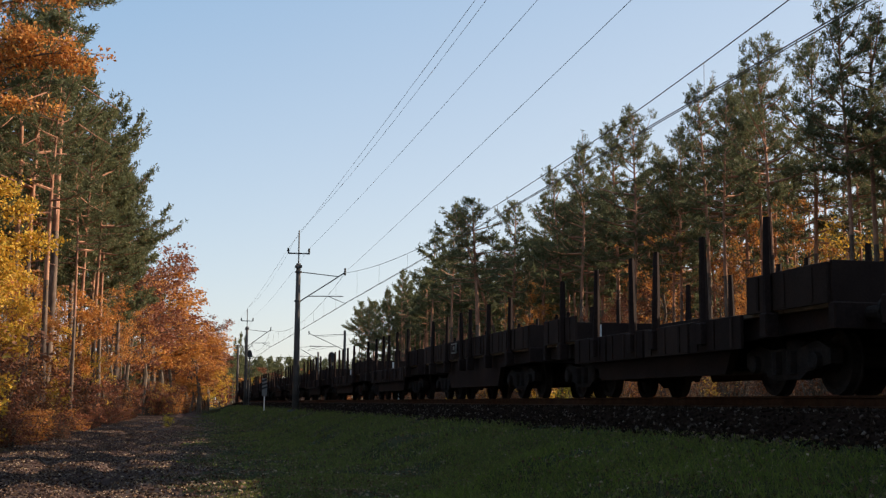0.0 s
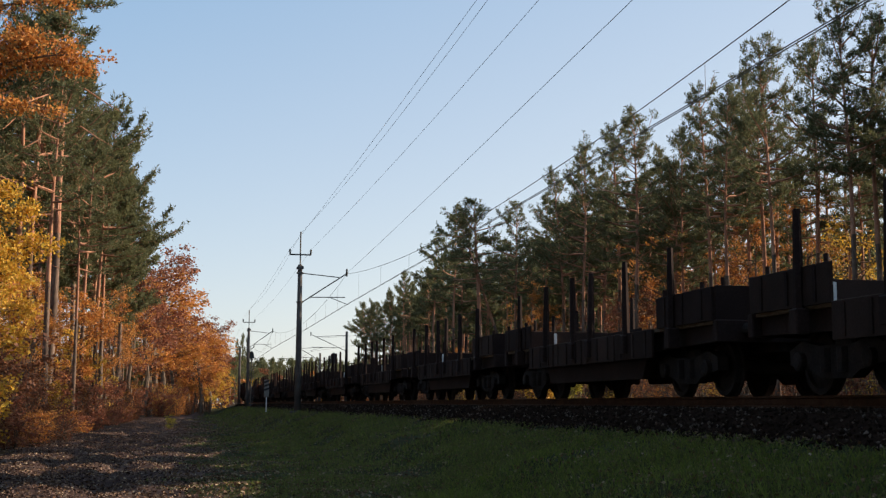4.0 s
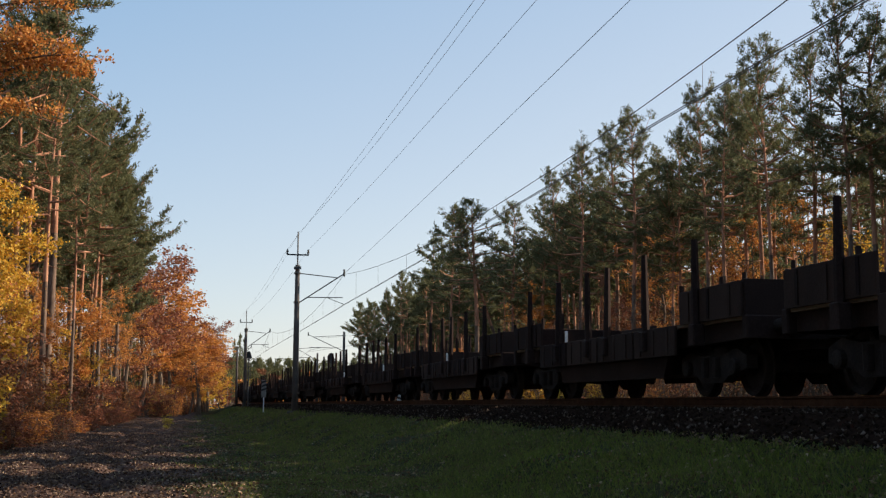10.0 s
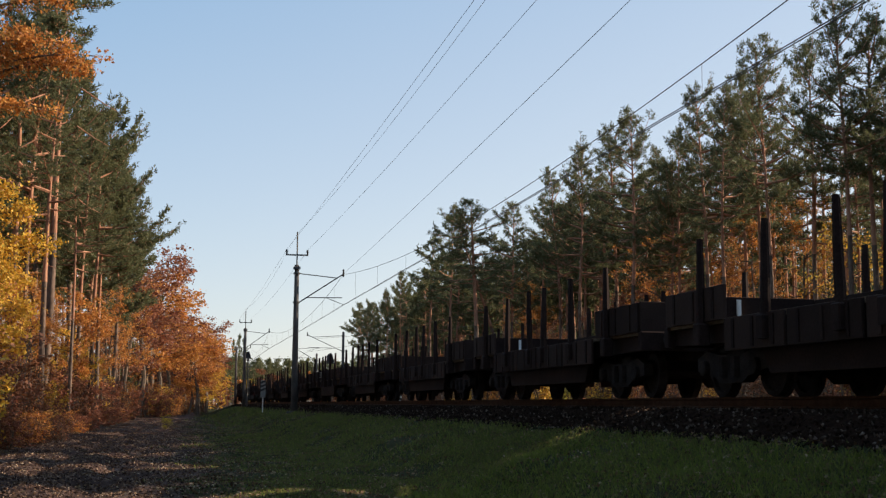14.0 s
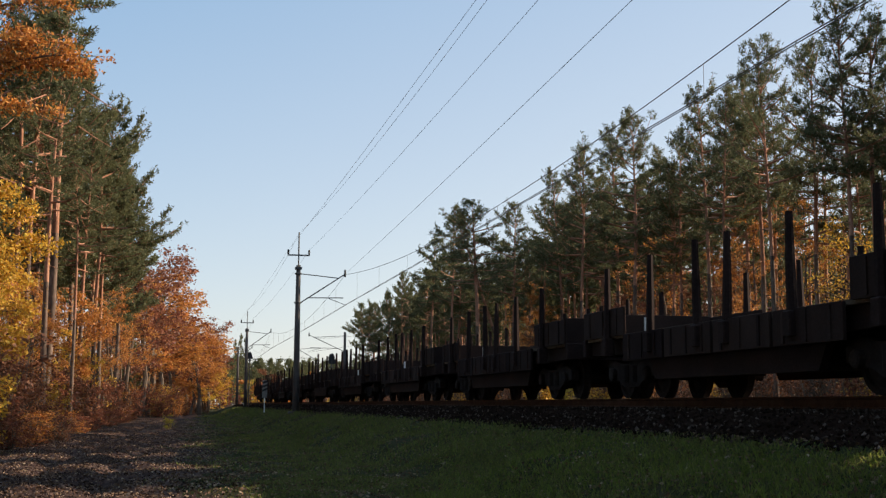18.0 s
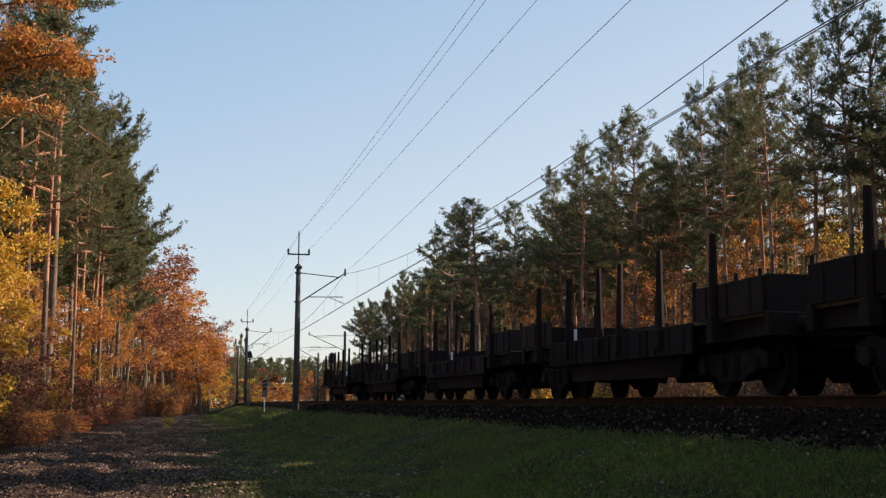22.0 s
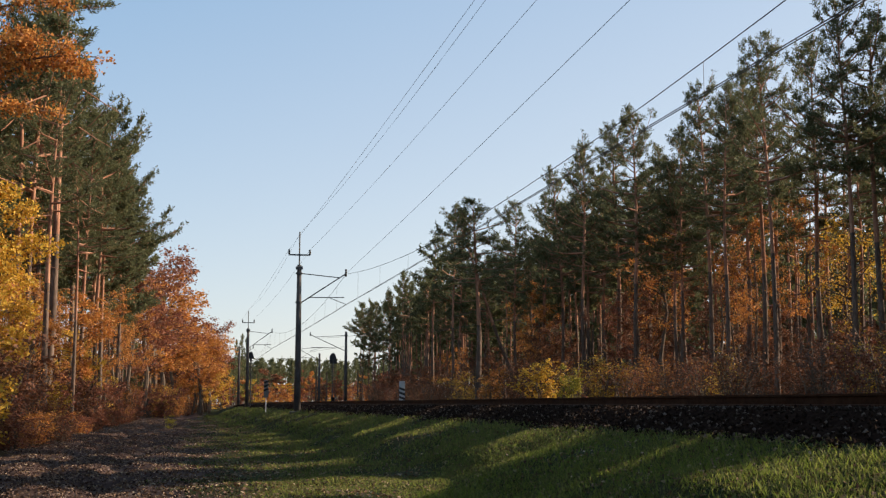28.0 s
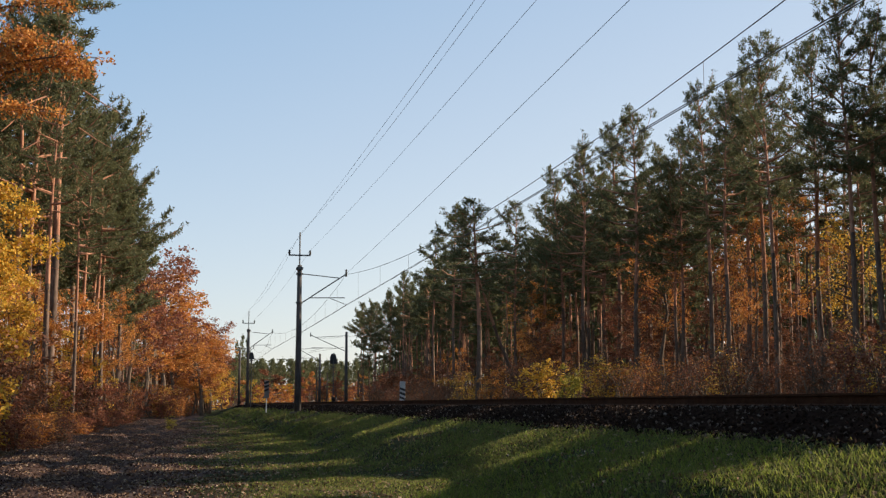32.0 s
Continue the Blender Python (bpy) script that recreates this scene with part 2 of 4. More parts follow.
def cloud_mesh(name, verts, per_face, mat):
    """A mesh of loose faces with per_face corners each, from an array of points."""
    verts = np.asarray(verts, dtype=np.float32).reshape(-1, 3)
    n = len(verts) // per_face
    me = bpy.data.meshes.new(name)
    me.vertices.add(len(verts))
    me.vertices.foreach_set("co", verts.ravel())
    me.loops.add(len(verts))
    me.loops.foreach_set("vertex_index", np.arange(len(verts), dtype=np.int32))
    me.polygons.add(n)
    me.polygons.foreach_set("loop_start", np.arange(n, dtype=np.int32) * per_face)
    me.polygons.foreach_set("loop_total", np.full(n, per_face, dtype=np.int32))
    me.materials.append(mat)
    me.update(calc_edges=True)
    return me


def part(name, form, mat, parent, label="", smooth=False, at=None):
    """Links a form (or a mesh) as one mesh object under a thing."""
    me = form.mesh(name, mat, smooth) if isinstance(form, Form) else form
    ob = new(name, me)
    ob.parent = parent
    if at is not None:
        ob.location = at
    return tagged(ob, label=label)


def thing(name, label, category, group="", kind="", at=(0, 0, 0)):
    ob = new(name)
    ob.empty_display_size = 0.2
    ob.location = at
    return tagged(ob, label, category, group, kind)


def unit(rng, n):
    v = rng.normal(size=(n, 3))
    return v / np.linalg.norm(v, axis=1, keepdims=True)


def leaf_quads(rng, centres, size, flat=0.0):
    """Small four-cornered leaves at the centres, turned at random."""
    n = len(centres)
    a = unit(rng, n)
    if flat:
        a[:, 2] *= 1 - flat
        a /= np.linalg.norm(a, axis=1, keepdims=True)
    b = np.cross(a, unit(rng, n))
    b /= np.linalg.norm(b, axis=1, keepdims=True) + 1e-9
    s = (size * rng.uniform(0.6, 1.3, n))[:, None]
    q = np.stack([centres - a * s * 0.6, centres + b * s * 0.36, centres + a * s * 0.6, centres - b * s * 0.36], axis=1)
    return q.reshape(-1, 3)


# ---- the line of the railway ----
TRACK_X, RAIL_Z, BEND_Y, BEND_R = 9.48, 1.647, 150.0, 900.0


def line(s):
    """Where the track's axis runs: a point and a heading (radians to the right of +y) at s metres along it from abreast of the camera."""
    if s <= BEND_Y:
        return TRACK_X, s, 0.0
    a = min((s - BEND_Y) / BEND_R, 0.5)
    rest = s - BEND_Y - a * BEND_R
    return (TRACK_X + BEND_R * (1 - math.cos(a)) + rest * math.sin(a), BEND_Y + BEND_R * math.sin(a) + rest * math.cos(a), a)


def axis_x(y):
    d = np.clip(np.asarray(y, dtype=float) - BEND_Y, 0, 430)
    return TRACK_X + BEND_R - np.sqrt(BEND_R ** 2 - d ** 2) + np.maximum(np.asarray(y, dtype=float) - BEND_Y - 430, 0) * 0.54


def road_x(y):
    """The middle of the dirt road."""
    return -2.3 + 0.018 * (np.clip(y, -50, 260) - 20)


def ripple(x, y):
    return 0.05 * np.sin(x * 0.9 + 0.4 * np.sin(y * 0.23)) * np.sin(y * 0.31 + 1.0) + 0.03 * np.sin(x * 2.3 + y * 1.1) + 0.025 * np.sin(y * 2.1 - x * 1.3)


def ground_z(x, y):
    x, y = np.asarray(x, dtype=float), np.asarray(y, dtype=float)
    s = x - axis_x(y)
    z = np.interp(s, [-60, -14, -6.4, -5.3, -4.9, -4.1, -3.3, -2.55, -1.9, 1.9, 2.6, 4.2, 9, 14, 30, 60], [0.5, 0.0, 0.05, 0.12, 0.2, 0.62, 0.86, 1.10, 1.20, 1.20, 1.12, 0.9, 1.2, 1.5, 2.3, 3.0])
    r = x - road_x(y)
    rut = (0.03 * np.sin(y * 1.7 + 0.6 * np.sin(x * 2)) + 0.045 * np.sin(x * 3.7 + 1.3 * np.sin(y * 0.8)) * np.sin(y * 1.3 + x) + 0.03 * np.sin(x * 6.1 + y * 2.9)) * np.exp(-(r / 2.2) ** 4) - 0.12 * (np.exp(-((r - 0.8) / 0.28) ** 2) + np.exp(-((r + 0.8) / 0.28) ** 2))
    left = 0.35 * np.clip((-r - 3.2) / 2.0, 0, 1)
    return z + ripple(x, y) * np.clip((np.abs(s) - 2.6) / 1.5, 0.0, 1) + rut + left


# ---- ground ----
def build_ground():
    xs = np.unique(np.concatenate([np.linspace(-700, -40, 12), np.linspace(-40, -8, 20), np.arange(-8, 14, 0.22), np.linspace(14, 40, 18), np.linspace(40, 800, 16)]))
    ys = np.unique(np.concatenate([np.linspace(-200, -20, 10), np.arange(-20, 0, 0.5), np.arange(0, 60, 0.35), np.arange(60, 160, 1.2), np.linspace(160, 460, 70), np.linspace(460, 1800, 16)]))
    X, Y = np.meshgrid(xs, ys)
    Z = ground_z(X, Y)
    nx, ny = len(xs), len(ys)
    v = np.stack([X, Y, Z], axis=-1).reshape(-1, 3)
    k = np.arange(nx * ny).reshape(ny, nx)
    q = np.stack([k[:-1, :-1], k[:-1, 1:], k[1:, 1:], k[1:, :-1]], axis=-1).reshape(-1, 4)
    me = bpy.data.meshes.new("ground")
    me.from_pydata(v.tolist(), [], q.tolist())
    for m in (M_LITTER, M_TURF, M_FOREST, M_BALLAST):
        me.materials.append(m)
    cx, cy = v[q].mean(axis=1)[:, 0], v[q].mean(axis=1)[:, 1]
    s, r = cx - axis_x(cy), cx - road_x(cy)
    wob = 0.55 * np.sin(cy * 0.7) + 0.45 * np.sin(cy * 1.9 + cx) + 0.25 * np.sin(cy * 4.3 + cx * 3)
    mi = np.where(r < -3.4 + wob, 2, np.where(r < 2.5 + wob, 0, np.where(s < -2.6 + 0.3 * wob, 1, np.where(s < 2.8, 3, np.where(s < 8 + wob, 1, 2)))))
    me.polygons.foreach_set("material_index", mi.astype(np.int32))
    me.polygons.foreach_set("use_smooth", [True] * len(q))
    me.update()
    tagged(new("ground", me), "forest clearing ground of leaf litter, turf and a ballast bed", "ground", kind="structure")


def build_grass():
    rng = np.random.default_rng(4)
    parts = []
    for n, x0, x1, y0, y1, h in ((40000, -0.6, 7.1, -8, 7, 0.055), (170000, -0.6, 7.1, 7, 26, 0.055), (84000, -1.2, 7.1, 26, 60, 0.085), (26000, -1.0, 7.4, 60, 150, 0.16)):
        x, y = rng.uniform(x0, x1, n), rng.uniform(y0, y1, n)
        patch = np.sin(x * 1.3 + y * 0.35) * np.sin(y * 0.8 - x * 0.6) + 0.5 * np.sin(3.1 * x + 1.7 * y)
        edge = x - road_x(y) - 3.0 - 0.7 * np.sin(y * 0.9) * np.sin(y * 0.37 + 1)
        ok = (rng.uniform(-0.9, 0.8, n) < patch + 0.45) & (edge + rng.normal(0, 0.75, n) > 0) & (x - axis_x(y) < -2.65 + rng.normal(0, 0.15, n))
        ok &= rng.uniform(0, 1, n) < np.clip(0.1 + edge / 5.0, 0.1, 1.0)
        x, y = x[ok], y[ok]
        z = ground_z(x, y)
        m = len(x)
        for _ in range(2):
            a = rng.uniform(0, 2 * math.pi, m)
            w = 0.0055 + 0.006 * y / 26
            hh = h * rng.uniform(0.35, 1.25, m)
            lean = hh * rng.uniform(0.1, 1.1, m)
            b = rng.uniform(0, 2 * math.pi, m)
            dx, dy = np.cos(a) * w, np.sin(a) * w
            base = np.stack([x + rng.normal(0, 0.03, m), y + rng.normal(0, 0.03, m), z - 0.01], axis=1)
            tip = base + np.stack([np.cos(b) * lean, np.sin(b) * lean, hh], axis=1)
            d = np.stack([dx, dy, 0 * dx], axis=1)
            parts.append(np.stack([base - d, base + d, tip], axis=1).reshape(-1, 3))
    me = cloud_mesh("grass", np.concatenate(parts), 3, M_BLADE)
    # paler, drier blades along the bank
    n = 8000
    y = 7 + 13 * rng.uniform(0, 1, n) ** 1.6
    x = axis_x(y) - 2.75 - rng.uniform(0, 1, n) ** 0.8 * 3.2
    hh = 0.085 * rng.uniform(0.5, 1.3, n) * (1 + y / 40)
    b, a = rng.uniform(0, 2 * math.pi, (2, n))
    base = np.stack([x, y, ground_z(x, y) - 0.01], axis=1)
    tip = base + np.stack([np.cos(b) * hh * 0.6, np.sin(b) * hh * 0.6, hh], axis=1)
    d = np.stack([np.cos(a), np.sin(a), 0 * a], axis=1) * (0.005 + 0.005 * y / 26)[:, None]
    dry = cloud_mesh("dry_grass", np.stack([base - d, base + d, tip], axis=1).reshape(-1, 3), 3, M_STRAW)
    tagged(new("dry_grass", dry), "pale dry grass blades among the green ones", "grass", kind="stuff")
    tagged(new("grass", me), "short green autumn grass on the railway bank", "grass", kind="stuff")
    # fallen leaves on the road, the bank and the ballast
    n = 98000
    y = 8 + 112 * rng.uniform(0, 1, n) ** 1.6
    y[:14000] = rng.uniform(-8, 8, 14000)
    x = road_x(y) + rng.normal(0, 2.6, n) + rng.choice([0.0, 0.0, 4.5, 7.0], n)
    z = ground_z(x, y) + 0.015
    keep = x - axis_x(y) < -1.8
    c = np.stack([x, y, z], axis=1)[keep]
    me = cloud_mesh("fallen_leaves", leaf_quads(rng, c, 0.052, flat=0.75), 4, M_DEAD)
    # the thick brown cover of the dirt road
    n = 46000
    y = 15 + 50 * rng.uniform(0, 1, n) ** 1.7
    x = road_x(y) + rng.normal(-0.3, 1.9, n)
    c = np.stack([x, y, ground_z(x, y) + 0.012], axis=1)
    cover = cloud_mesh("leaf_cover", leaf_quads(rng, c, 0.055, flat=0.6), 4, M_MULCH)
    tagged(new("leaf_cover", cover), "thick dark brown leaf cover on the dirt road", "leaves", kind="stuff")
    tagged(new("fallen_leaves", me), "dry brown fallen leaves on road and grass", "leaves", kind="stuff")


def build_ballast():
    rng = np.random.default_rng(5)
    n = 24000
    y = 6 + 120 * rng.uniform(0, 1, n) ** 1.4
    s = rng.uniform(-2.75, -0.95, n)
    keep = rng.uniform(-3.1, -2.3, n) < s
    y, s = y[keep], s[keep]
    z = np.interp(s, [-2.75, -2.55, -1.75, -1.4], [1.08, 1.12, 1.42, 1.45]) + rng.uniform(-0.02, 0.02, len(s))
    c = np.stack([s + axis_x(y), y, z], axis=1)
    r = rng.uniform(0.014, 0.036, len(s))
    o = np.array([(1, 0, 0), (-1, 0, 0), (0, 1, 0), (0, -1, 0), (0, 0, 1), (0, 0, -1)], dtype=float)
    v = c[:, None, :] + (o[None] * r[:, None, None]) * rng.uniform(0.5, 1.2, (len(s), 6, 1)) + rng.normal(0, 0.008, (len(s), 6, 3))
    tri = np.array([(0, 2, 4), (2, 1, 4), (1, 3, 4), (3, 0, 4), (2, 0, 5), (1, 2, 5), (3, 1, 5), (0, 3, 5)])
    f = (np.arange(len(s))[:, None, None] * 6 + tri[None]).reshape(-1, 3)
    me = bpy.data.meshes.new("ballast_stones")
    me.from_pydata(v.reshape(-1, 3).tolist(), [], f.tolist())
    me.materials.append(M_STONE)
    tagged(new("ballast_stones", me), "dark crushed stone ballast on the track shoulder", "ballast", kind="stuff")
    # the bed under the stones
    fm = Form()
    ss = list(np.concatenate([np.arange(-30, 150, 15), np.arange(150, 420, 12)]))
    prof = [(-2.62, 1.02), (-1.75, 1.42), (-1.35, 1.44), (1.35, 1.44), (1.75, 1.42), (2.62, 1.02)]
    v = []
    for a in ss:
        x, y, h = line(float(a))
        v += [(x + p * math.cos(h), y - p * math.sin(h), z) for p, z in prof]
    k = len(prof)
    fm.add(v, [(i * k + j, i * k + j + 1, (i + 1) * k + j + 1, (i + 1) * k + j) for i in range(len(ss) - 1) for j in range(k - 1)])
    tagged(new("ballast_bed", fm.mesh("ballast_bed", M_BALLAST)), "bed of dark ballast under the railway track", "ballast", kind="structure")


def build_track():
    track = thing("railway_track", "single railway track with rusty rails on concrete sleepers", "track", kind="structure")
    prof = [(-0.036, 0), (-0.036, -0.03), (-0.012, -0.045), (-0.012, -0.14), (-0.07, -0.155), (-0.07, -0.17), (0.07, -0.17), (0.07, -0.155), (0.012, -0.14), (0.012, -0.045), (0.036, -0.03), (0.036, 0)]
    ss = list(np.concatenate([np.arange(-30, 150, 10), np.arange(150, 420, 10)]))
    for side in (-0.7535, 0.7535):
        fm = Form()
        v = []
        for a in ss:
            x, y, h = line(float(a))
            v += [(x + (side + p) * math.cos(h), y - (side + p) * math.sin(h), RAIL_Z + z) for p, z in prof]
        k = len(prof)
        fm.add(v, [(i * k + j, i * k + (j + 1) % k, (i + 1) * k + (j + 1) % k, (i + 1) * k + j) for i in range(len(ss) - 1) for j in range(k)])
        fm.mi = [1 if (j % k) == k - 1 else 0 for j in range(len(fm.f))]
        part("rail", fm, [M_RAIL, M_WEB], track)
    sl = Form().box(-1.3, 1.3, -0.13, 0.13, -0.2, 0.0, 0.03)
    me = sl.mesh("sleeper", M_SLEEPER)
    for i in range(240):
        x, y, h = line(4 + 0.6 * i)
        ob = part("sleeper", me, None, track)
        ob.matrix_basis = pose(x, y, RAIL_Z - 0.175, 0, 0, -math.degrees(h))


# ---- overhead line ----
def build_mast(name, x, y, z0, top, arms, reach, label, spike=0.0, group="catenary masts"):
    """A tapered concrete pole with its bracket; reach < 0 points to the left."""
    m = thing(name, label, "mast", group, at=(x, y, z0))
    h = top - z0
    part("pole", Form().tube([(0, 0, -0.6), (0, 0, h * 0.5), (0, 0, h)], [0.215, 0.17, 0.13], 10), M_CONCRETE, m, smooth=True)
    part("footing", Form().box(-0.42, 0.42, -0.42, 0.42, -0.6, 0.18, 0.05), M_CONCRETE, m)
    if spike:
        part("top_spike", Form().tube([(0, 0, h - 0.5), (0, 0, h + spike)], 0.045, 6), M_GALV, m)
        part("clamp", Form().box(-0.2, 0.2, -0.2, 0.2, h - 0.25, h - 0.1, 0.03), M_GALV, m)
        part("crossarm", Form().box(-0.64, 0.64, -0.04, 0.04, h + 0.55, h + 0.63, 0.01), M_GALV, m)
        for sx in (-0.61, 0.61):
            part("insulator", Form().lathe([(0.03, 0.6), (0.07, 0.66), (0.04, 0.7), (0.075, 0.75), (0.04, 0.8), (0.07, 0.85), (0.025, 0.92)], "z", 10, (sx, 0, h)), M_BLACK, m, smooth=True)
    if arms:
        d = 1 if reach > 0 else -1
        r = abs(reach)
        cz = RAIL_Z + 5.65 - z0
        part("tie_tube", Form().tube([(d * 0.15, 0, cz + 1.78), (d * r * 0.85, 0, cz + 1.58)], 0.03, 6), M_GALV, m)
        part("bracket_tube", Form().tube([(d * 0.15, 0, cz + 0.08), (d * r * 0.85, 0, cz + 1.55), (d * (r + 0.02), 0, cz + 1.84)], 0.04, 6), M_GALV, m)
        part("registration_tube", Form().tube([(d * r * 0.22, 0, cz + 0.38), (d * r * 0.97, 0, cz + 0.42)], 0.03, 6), M_GALV, m)
        part("steady_arm", Form().tube([(d * r * 0.66, 0, cz + 0.37), (d * r, 0, cz + 0.02)], 0.02, 6), M_GALV, m)
        part("messenger_insulator", Form().lathe([(0.03, -0.25), (0.07, -0.18), (0.04, -0.1), (0.07, -0.02), (0.04, 0.06), (0.07, 0.13), (0.03, 0.2)], "z", 8, (d * r, 0, cz + 1.9)), M_BLACK, m, smooth=True)
        for q in (cz + 0.08, cz + 1.78):
            part("collar", Form().lathe([(0.2, -0.05), (0.2, 0.05)], "z", 10, (0, 0, q)), M_GALV, m)
    return m


def wire_points(a, b, sag, n=28):
    a, b = Vector(a), Vector(b)
    return [tuple(a.lerp(b, i / n) - Vector((0, 0, 4 * sag * (i / n) * (1 - i / n)))) for i in range(n + 1)]


def build_overhead():
    lab = "grey concrete catenary mast with a steel bracket"
    build_mast("catenary_mast", 6.72, 73.1, 0.9, 9.58, True, 2.75, lab, spike=1.95)
    build_mast("catenary_mast", 7.0, 133.5, 0.9, 9.40, True, 2.5, lab, spike=1.85)
    build_mast("catenary_mast", 6.72, 0.6, 0.9, 9.58, True, 2.75, lab, spike=1.95)
    build_mast("catenary_mast", 18.1, 139.0, 1.1, 9.5, True, -4.0, lab + " over the siding")
    build_mast("catenary_mast", 18.55, 170.0, 1.1, 8.3, True, -3.2, lab + " far along the line")
    x2, y2, h2 = line(172.0)
    build_mast("catenary_mast", 7.9, y2, 0.9, 8.95, True, 1.85, lab + " far along the line")
    ol = thing("overhead_line", "thin dark overhead contact and feeder wires", "wires", kind="structure")
    ends = [(9.3, -62.0), (9.42, 0.6), (9.47, 73.1), (9.48, 133.5), (x2, y2)]
    cz, mz = 7.30, 9.1
    for (xa, ya), (xb, yb) in zip(ends, ends[1:]):
        part("contact_wire", Form().tube(wire_points((xa, ya, cz), (xb, yb, cz), 0.05), 0.011, 5), M_WIRE, ol)
        part("contact_wire", Form().tube(wire_points((xa + 0.1, ya, cz + 0.02), (xb + 0.1, yb, cz + 0.02), 0.05), 0.011, 5), M_WIRE, ol)
        mess = wire_points((xa, ya, mz), (xb, yb, mz), 1.52 if ya < 60 else 1.3)
        part("messenger_wire", Form().tube(mess, 0.011, 5), M_WIRE, ol)
        for i in range(2, 28, 3):
            p = mess[i]
            part("dropper", Form().tube([p, (p[0], p[1], cz - 0.03)], 0.005, 4), M_WIRE, ol)
    # feeders on the pole tops
    for xo, zo, sag, rr in ((-0.61, 10.48, 0.22, 0.006), (0.61, 10.48, 0.36, 0.006), (0.0, 11.45, 0.7, 0.006)):
        for ya, yb in ((-62.0, 0.6), (0.6, 73.1), (73.1, 133.5), (133.5, 172.0)):
            xa, xb = (6.72 if ya < 100 else 7.0), (6.72 if yb < 100 else 7.0 if yb < 140 else 7.9)
            part("feeder_wire", Form().tube(wire_points((xa + xo, ya, zo), (xb + xo, yb, zo), sag), rr, 5), M_FEEDER, ol)
    part("feeder_wire", Form().tube(wire_points((7.45, 0.6, 9.05), (9.45, 73.1, 9.12), 0.12), 0.007, 5), M_FEEDER, ol)
    # the siding's wires, tied off beyond the trees
    part("contact_wire", Form().tube(wire_points((14.05, 139.0, 7.2), (24.5, 92.0, 8.0), 0.1), 0.011, 5), M_WIRE, ol)
    part("messenger_wire", Form().tube(wire_points((15.1, 139.0, 8.75), (24.5, 92.0, 9.3), 0.6), 0.011, 5), M_WIRE, ol)
    part("contact_wire", Form().tube(wire_points((14.05, 139.0, 7.2), (15.4, 170.0, 7.25), 0.05), 0.011, 5), M_WIRE, ol)


def build_lineside():
    # boards with black and white slanting stripes
    for x, y, z, label in ((5.62, 83.5, 1.25, "white board with black slanting stripes on a thin post"), (12.32, 70.0, 1.05, "white board with black slanting stripes beyond the track")):
        b = thing("marker_board", label, "sign", "striped marker boards", at=(x, y, z))
        zt = 3.05 - z if x < 9 else 2.78 - z
        d = 1 if x < 9 else -1
        part("post", Form().tube([(0, 0.03, -0.3), (0, 0.03, zt - 0.1)], 0.035, 8), M_WHITE, b)
        # board face in shade: the dimming is put into its grey-white colour
        part("board", Form().box(-0.16, 0.16, -0.02, 0.0, zt - 1.15, zt, 0.004), M_FADED_SHADED if x < 9 else M_WHITE_SHADED, b)
        for i in range(3):
            q = zt - (0.14 if x < 9 else 0.46) - i * 0.25
            st = Form().add([(-0.158 * d, -0.024, q - 0.11), (0.158 * d, -0.024, q + 0.01), (0.158 * d, -0.024, q + 0.14), (-0.158 * d, -0.024, q + 0.02),
                             (-0.158 * d, -0.018, q - 0.11), (0.158 * d, -0.018, q + 0.01), (0.158 * d, -0.018, q + 0.14), (-0.158 * d, -0.018, q + 0.02)],
                            [(0, 1, 2, 3), (7, 6, 5, 4), (0, 4, 5, 1), (1, 5, 6, 2), (2, 6, 7, 3), (3, 7, 4, 0)])
            part("stripe", st, M_BLACK, b)
    # light signals
    for x, y, z, h, label in ((18.0, 150.0, 1.2, 6.0, "black light signal on a steel post, seen from behind"),
                              (7.32, 132.8, 1.1, 5.6, "small black light signal head beside a mast")):
        s = thing("railway_signal", label, "signal", "light signals", at=(x, y, z))
        part("post", Form().tube([(0, 0, -0.4), (0, 0, h - 0.4)], 0.07, 8), M_GALV, s)
        head = Form()
        hs = 1.0 if x > 10 else 0.6
        ring = [(a * hs, b * hs + 1 - hs) for a, b in [(-0.42, 0.1), (-0.42, 0.95), (-0.25, 1.28), (0.05, 1.38), (0.25, 1.2), (0.44, 0.5), (0.48, 0.1)]]
        n = len(ring)
        head.add([(a, -0.06, h - 1 + b) for a, b in ring] + [(a, 0.06, h - 1 + b) for a, b in ring],
                 [tuple(range(n)), tuple(range(2 * n - 1, n - 1, -1))] + [(i, n + i, n + (i + 1) % n, (i + 1) % n) for i in range(n)])
        part("back_plate", head, M_BLACK, s)
        for q in (0.35, 0.65, 0.95):
            part("lamp_hood", Form().lathe([(0.13, 0.06), (0.14, 0.3)], "y", 12, (0, 0, h - 1 + q)), M_BLACK, s)
        part("platform", Form().box(-0.35, 0.35, -0.3, 0.1, h - 1.35, h - 1.3), M_GALV, s)
        for sx in (-0.2, 0.2):
            part("ladder_rail", Form().tube([(sx, -0.3, 0), (sx, -0.25, h - 1.0)], 0.02, 5), M_GALV, s)
        for i in range(12):
            part("rung", Form().tube([(-0.2, -0.29, 0.3 + 0.35 * i), (0.2, -0.29, 0.3 + 0.35 * i)], 0.012, 4), M_GALV, s)
        if x > 10:
            part("relay_box", Form().box(-0.2, 0.2, -0.2, 0.2, 0.3, 1.1, 0.03), M_UNDER, s)
    # plain poles
    for x, y, top in ((20.7, 180.0, 6.0), (17.9, 168.0, 6.5), (21.0, 150.0, 5.5)):
        z = float(ground_z(x, y))
        p = thing("line_pole", "thin wooden line pole far off", "pole", "line poles", at=(x, y, z))
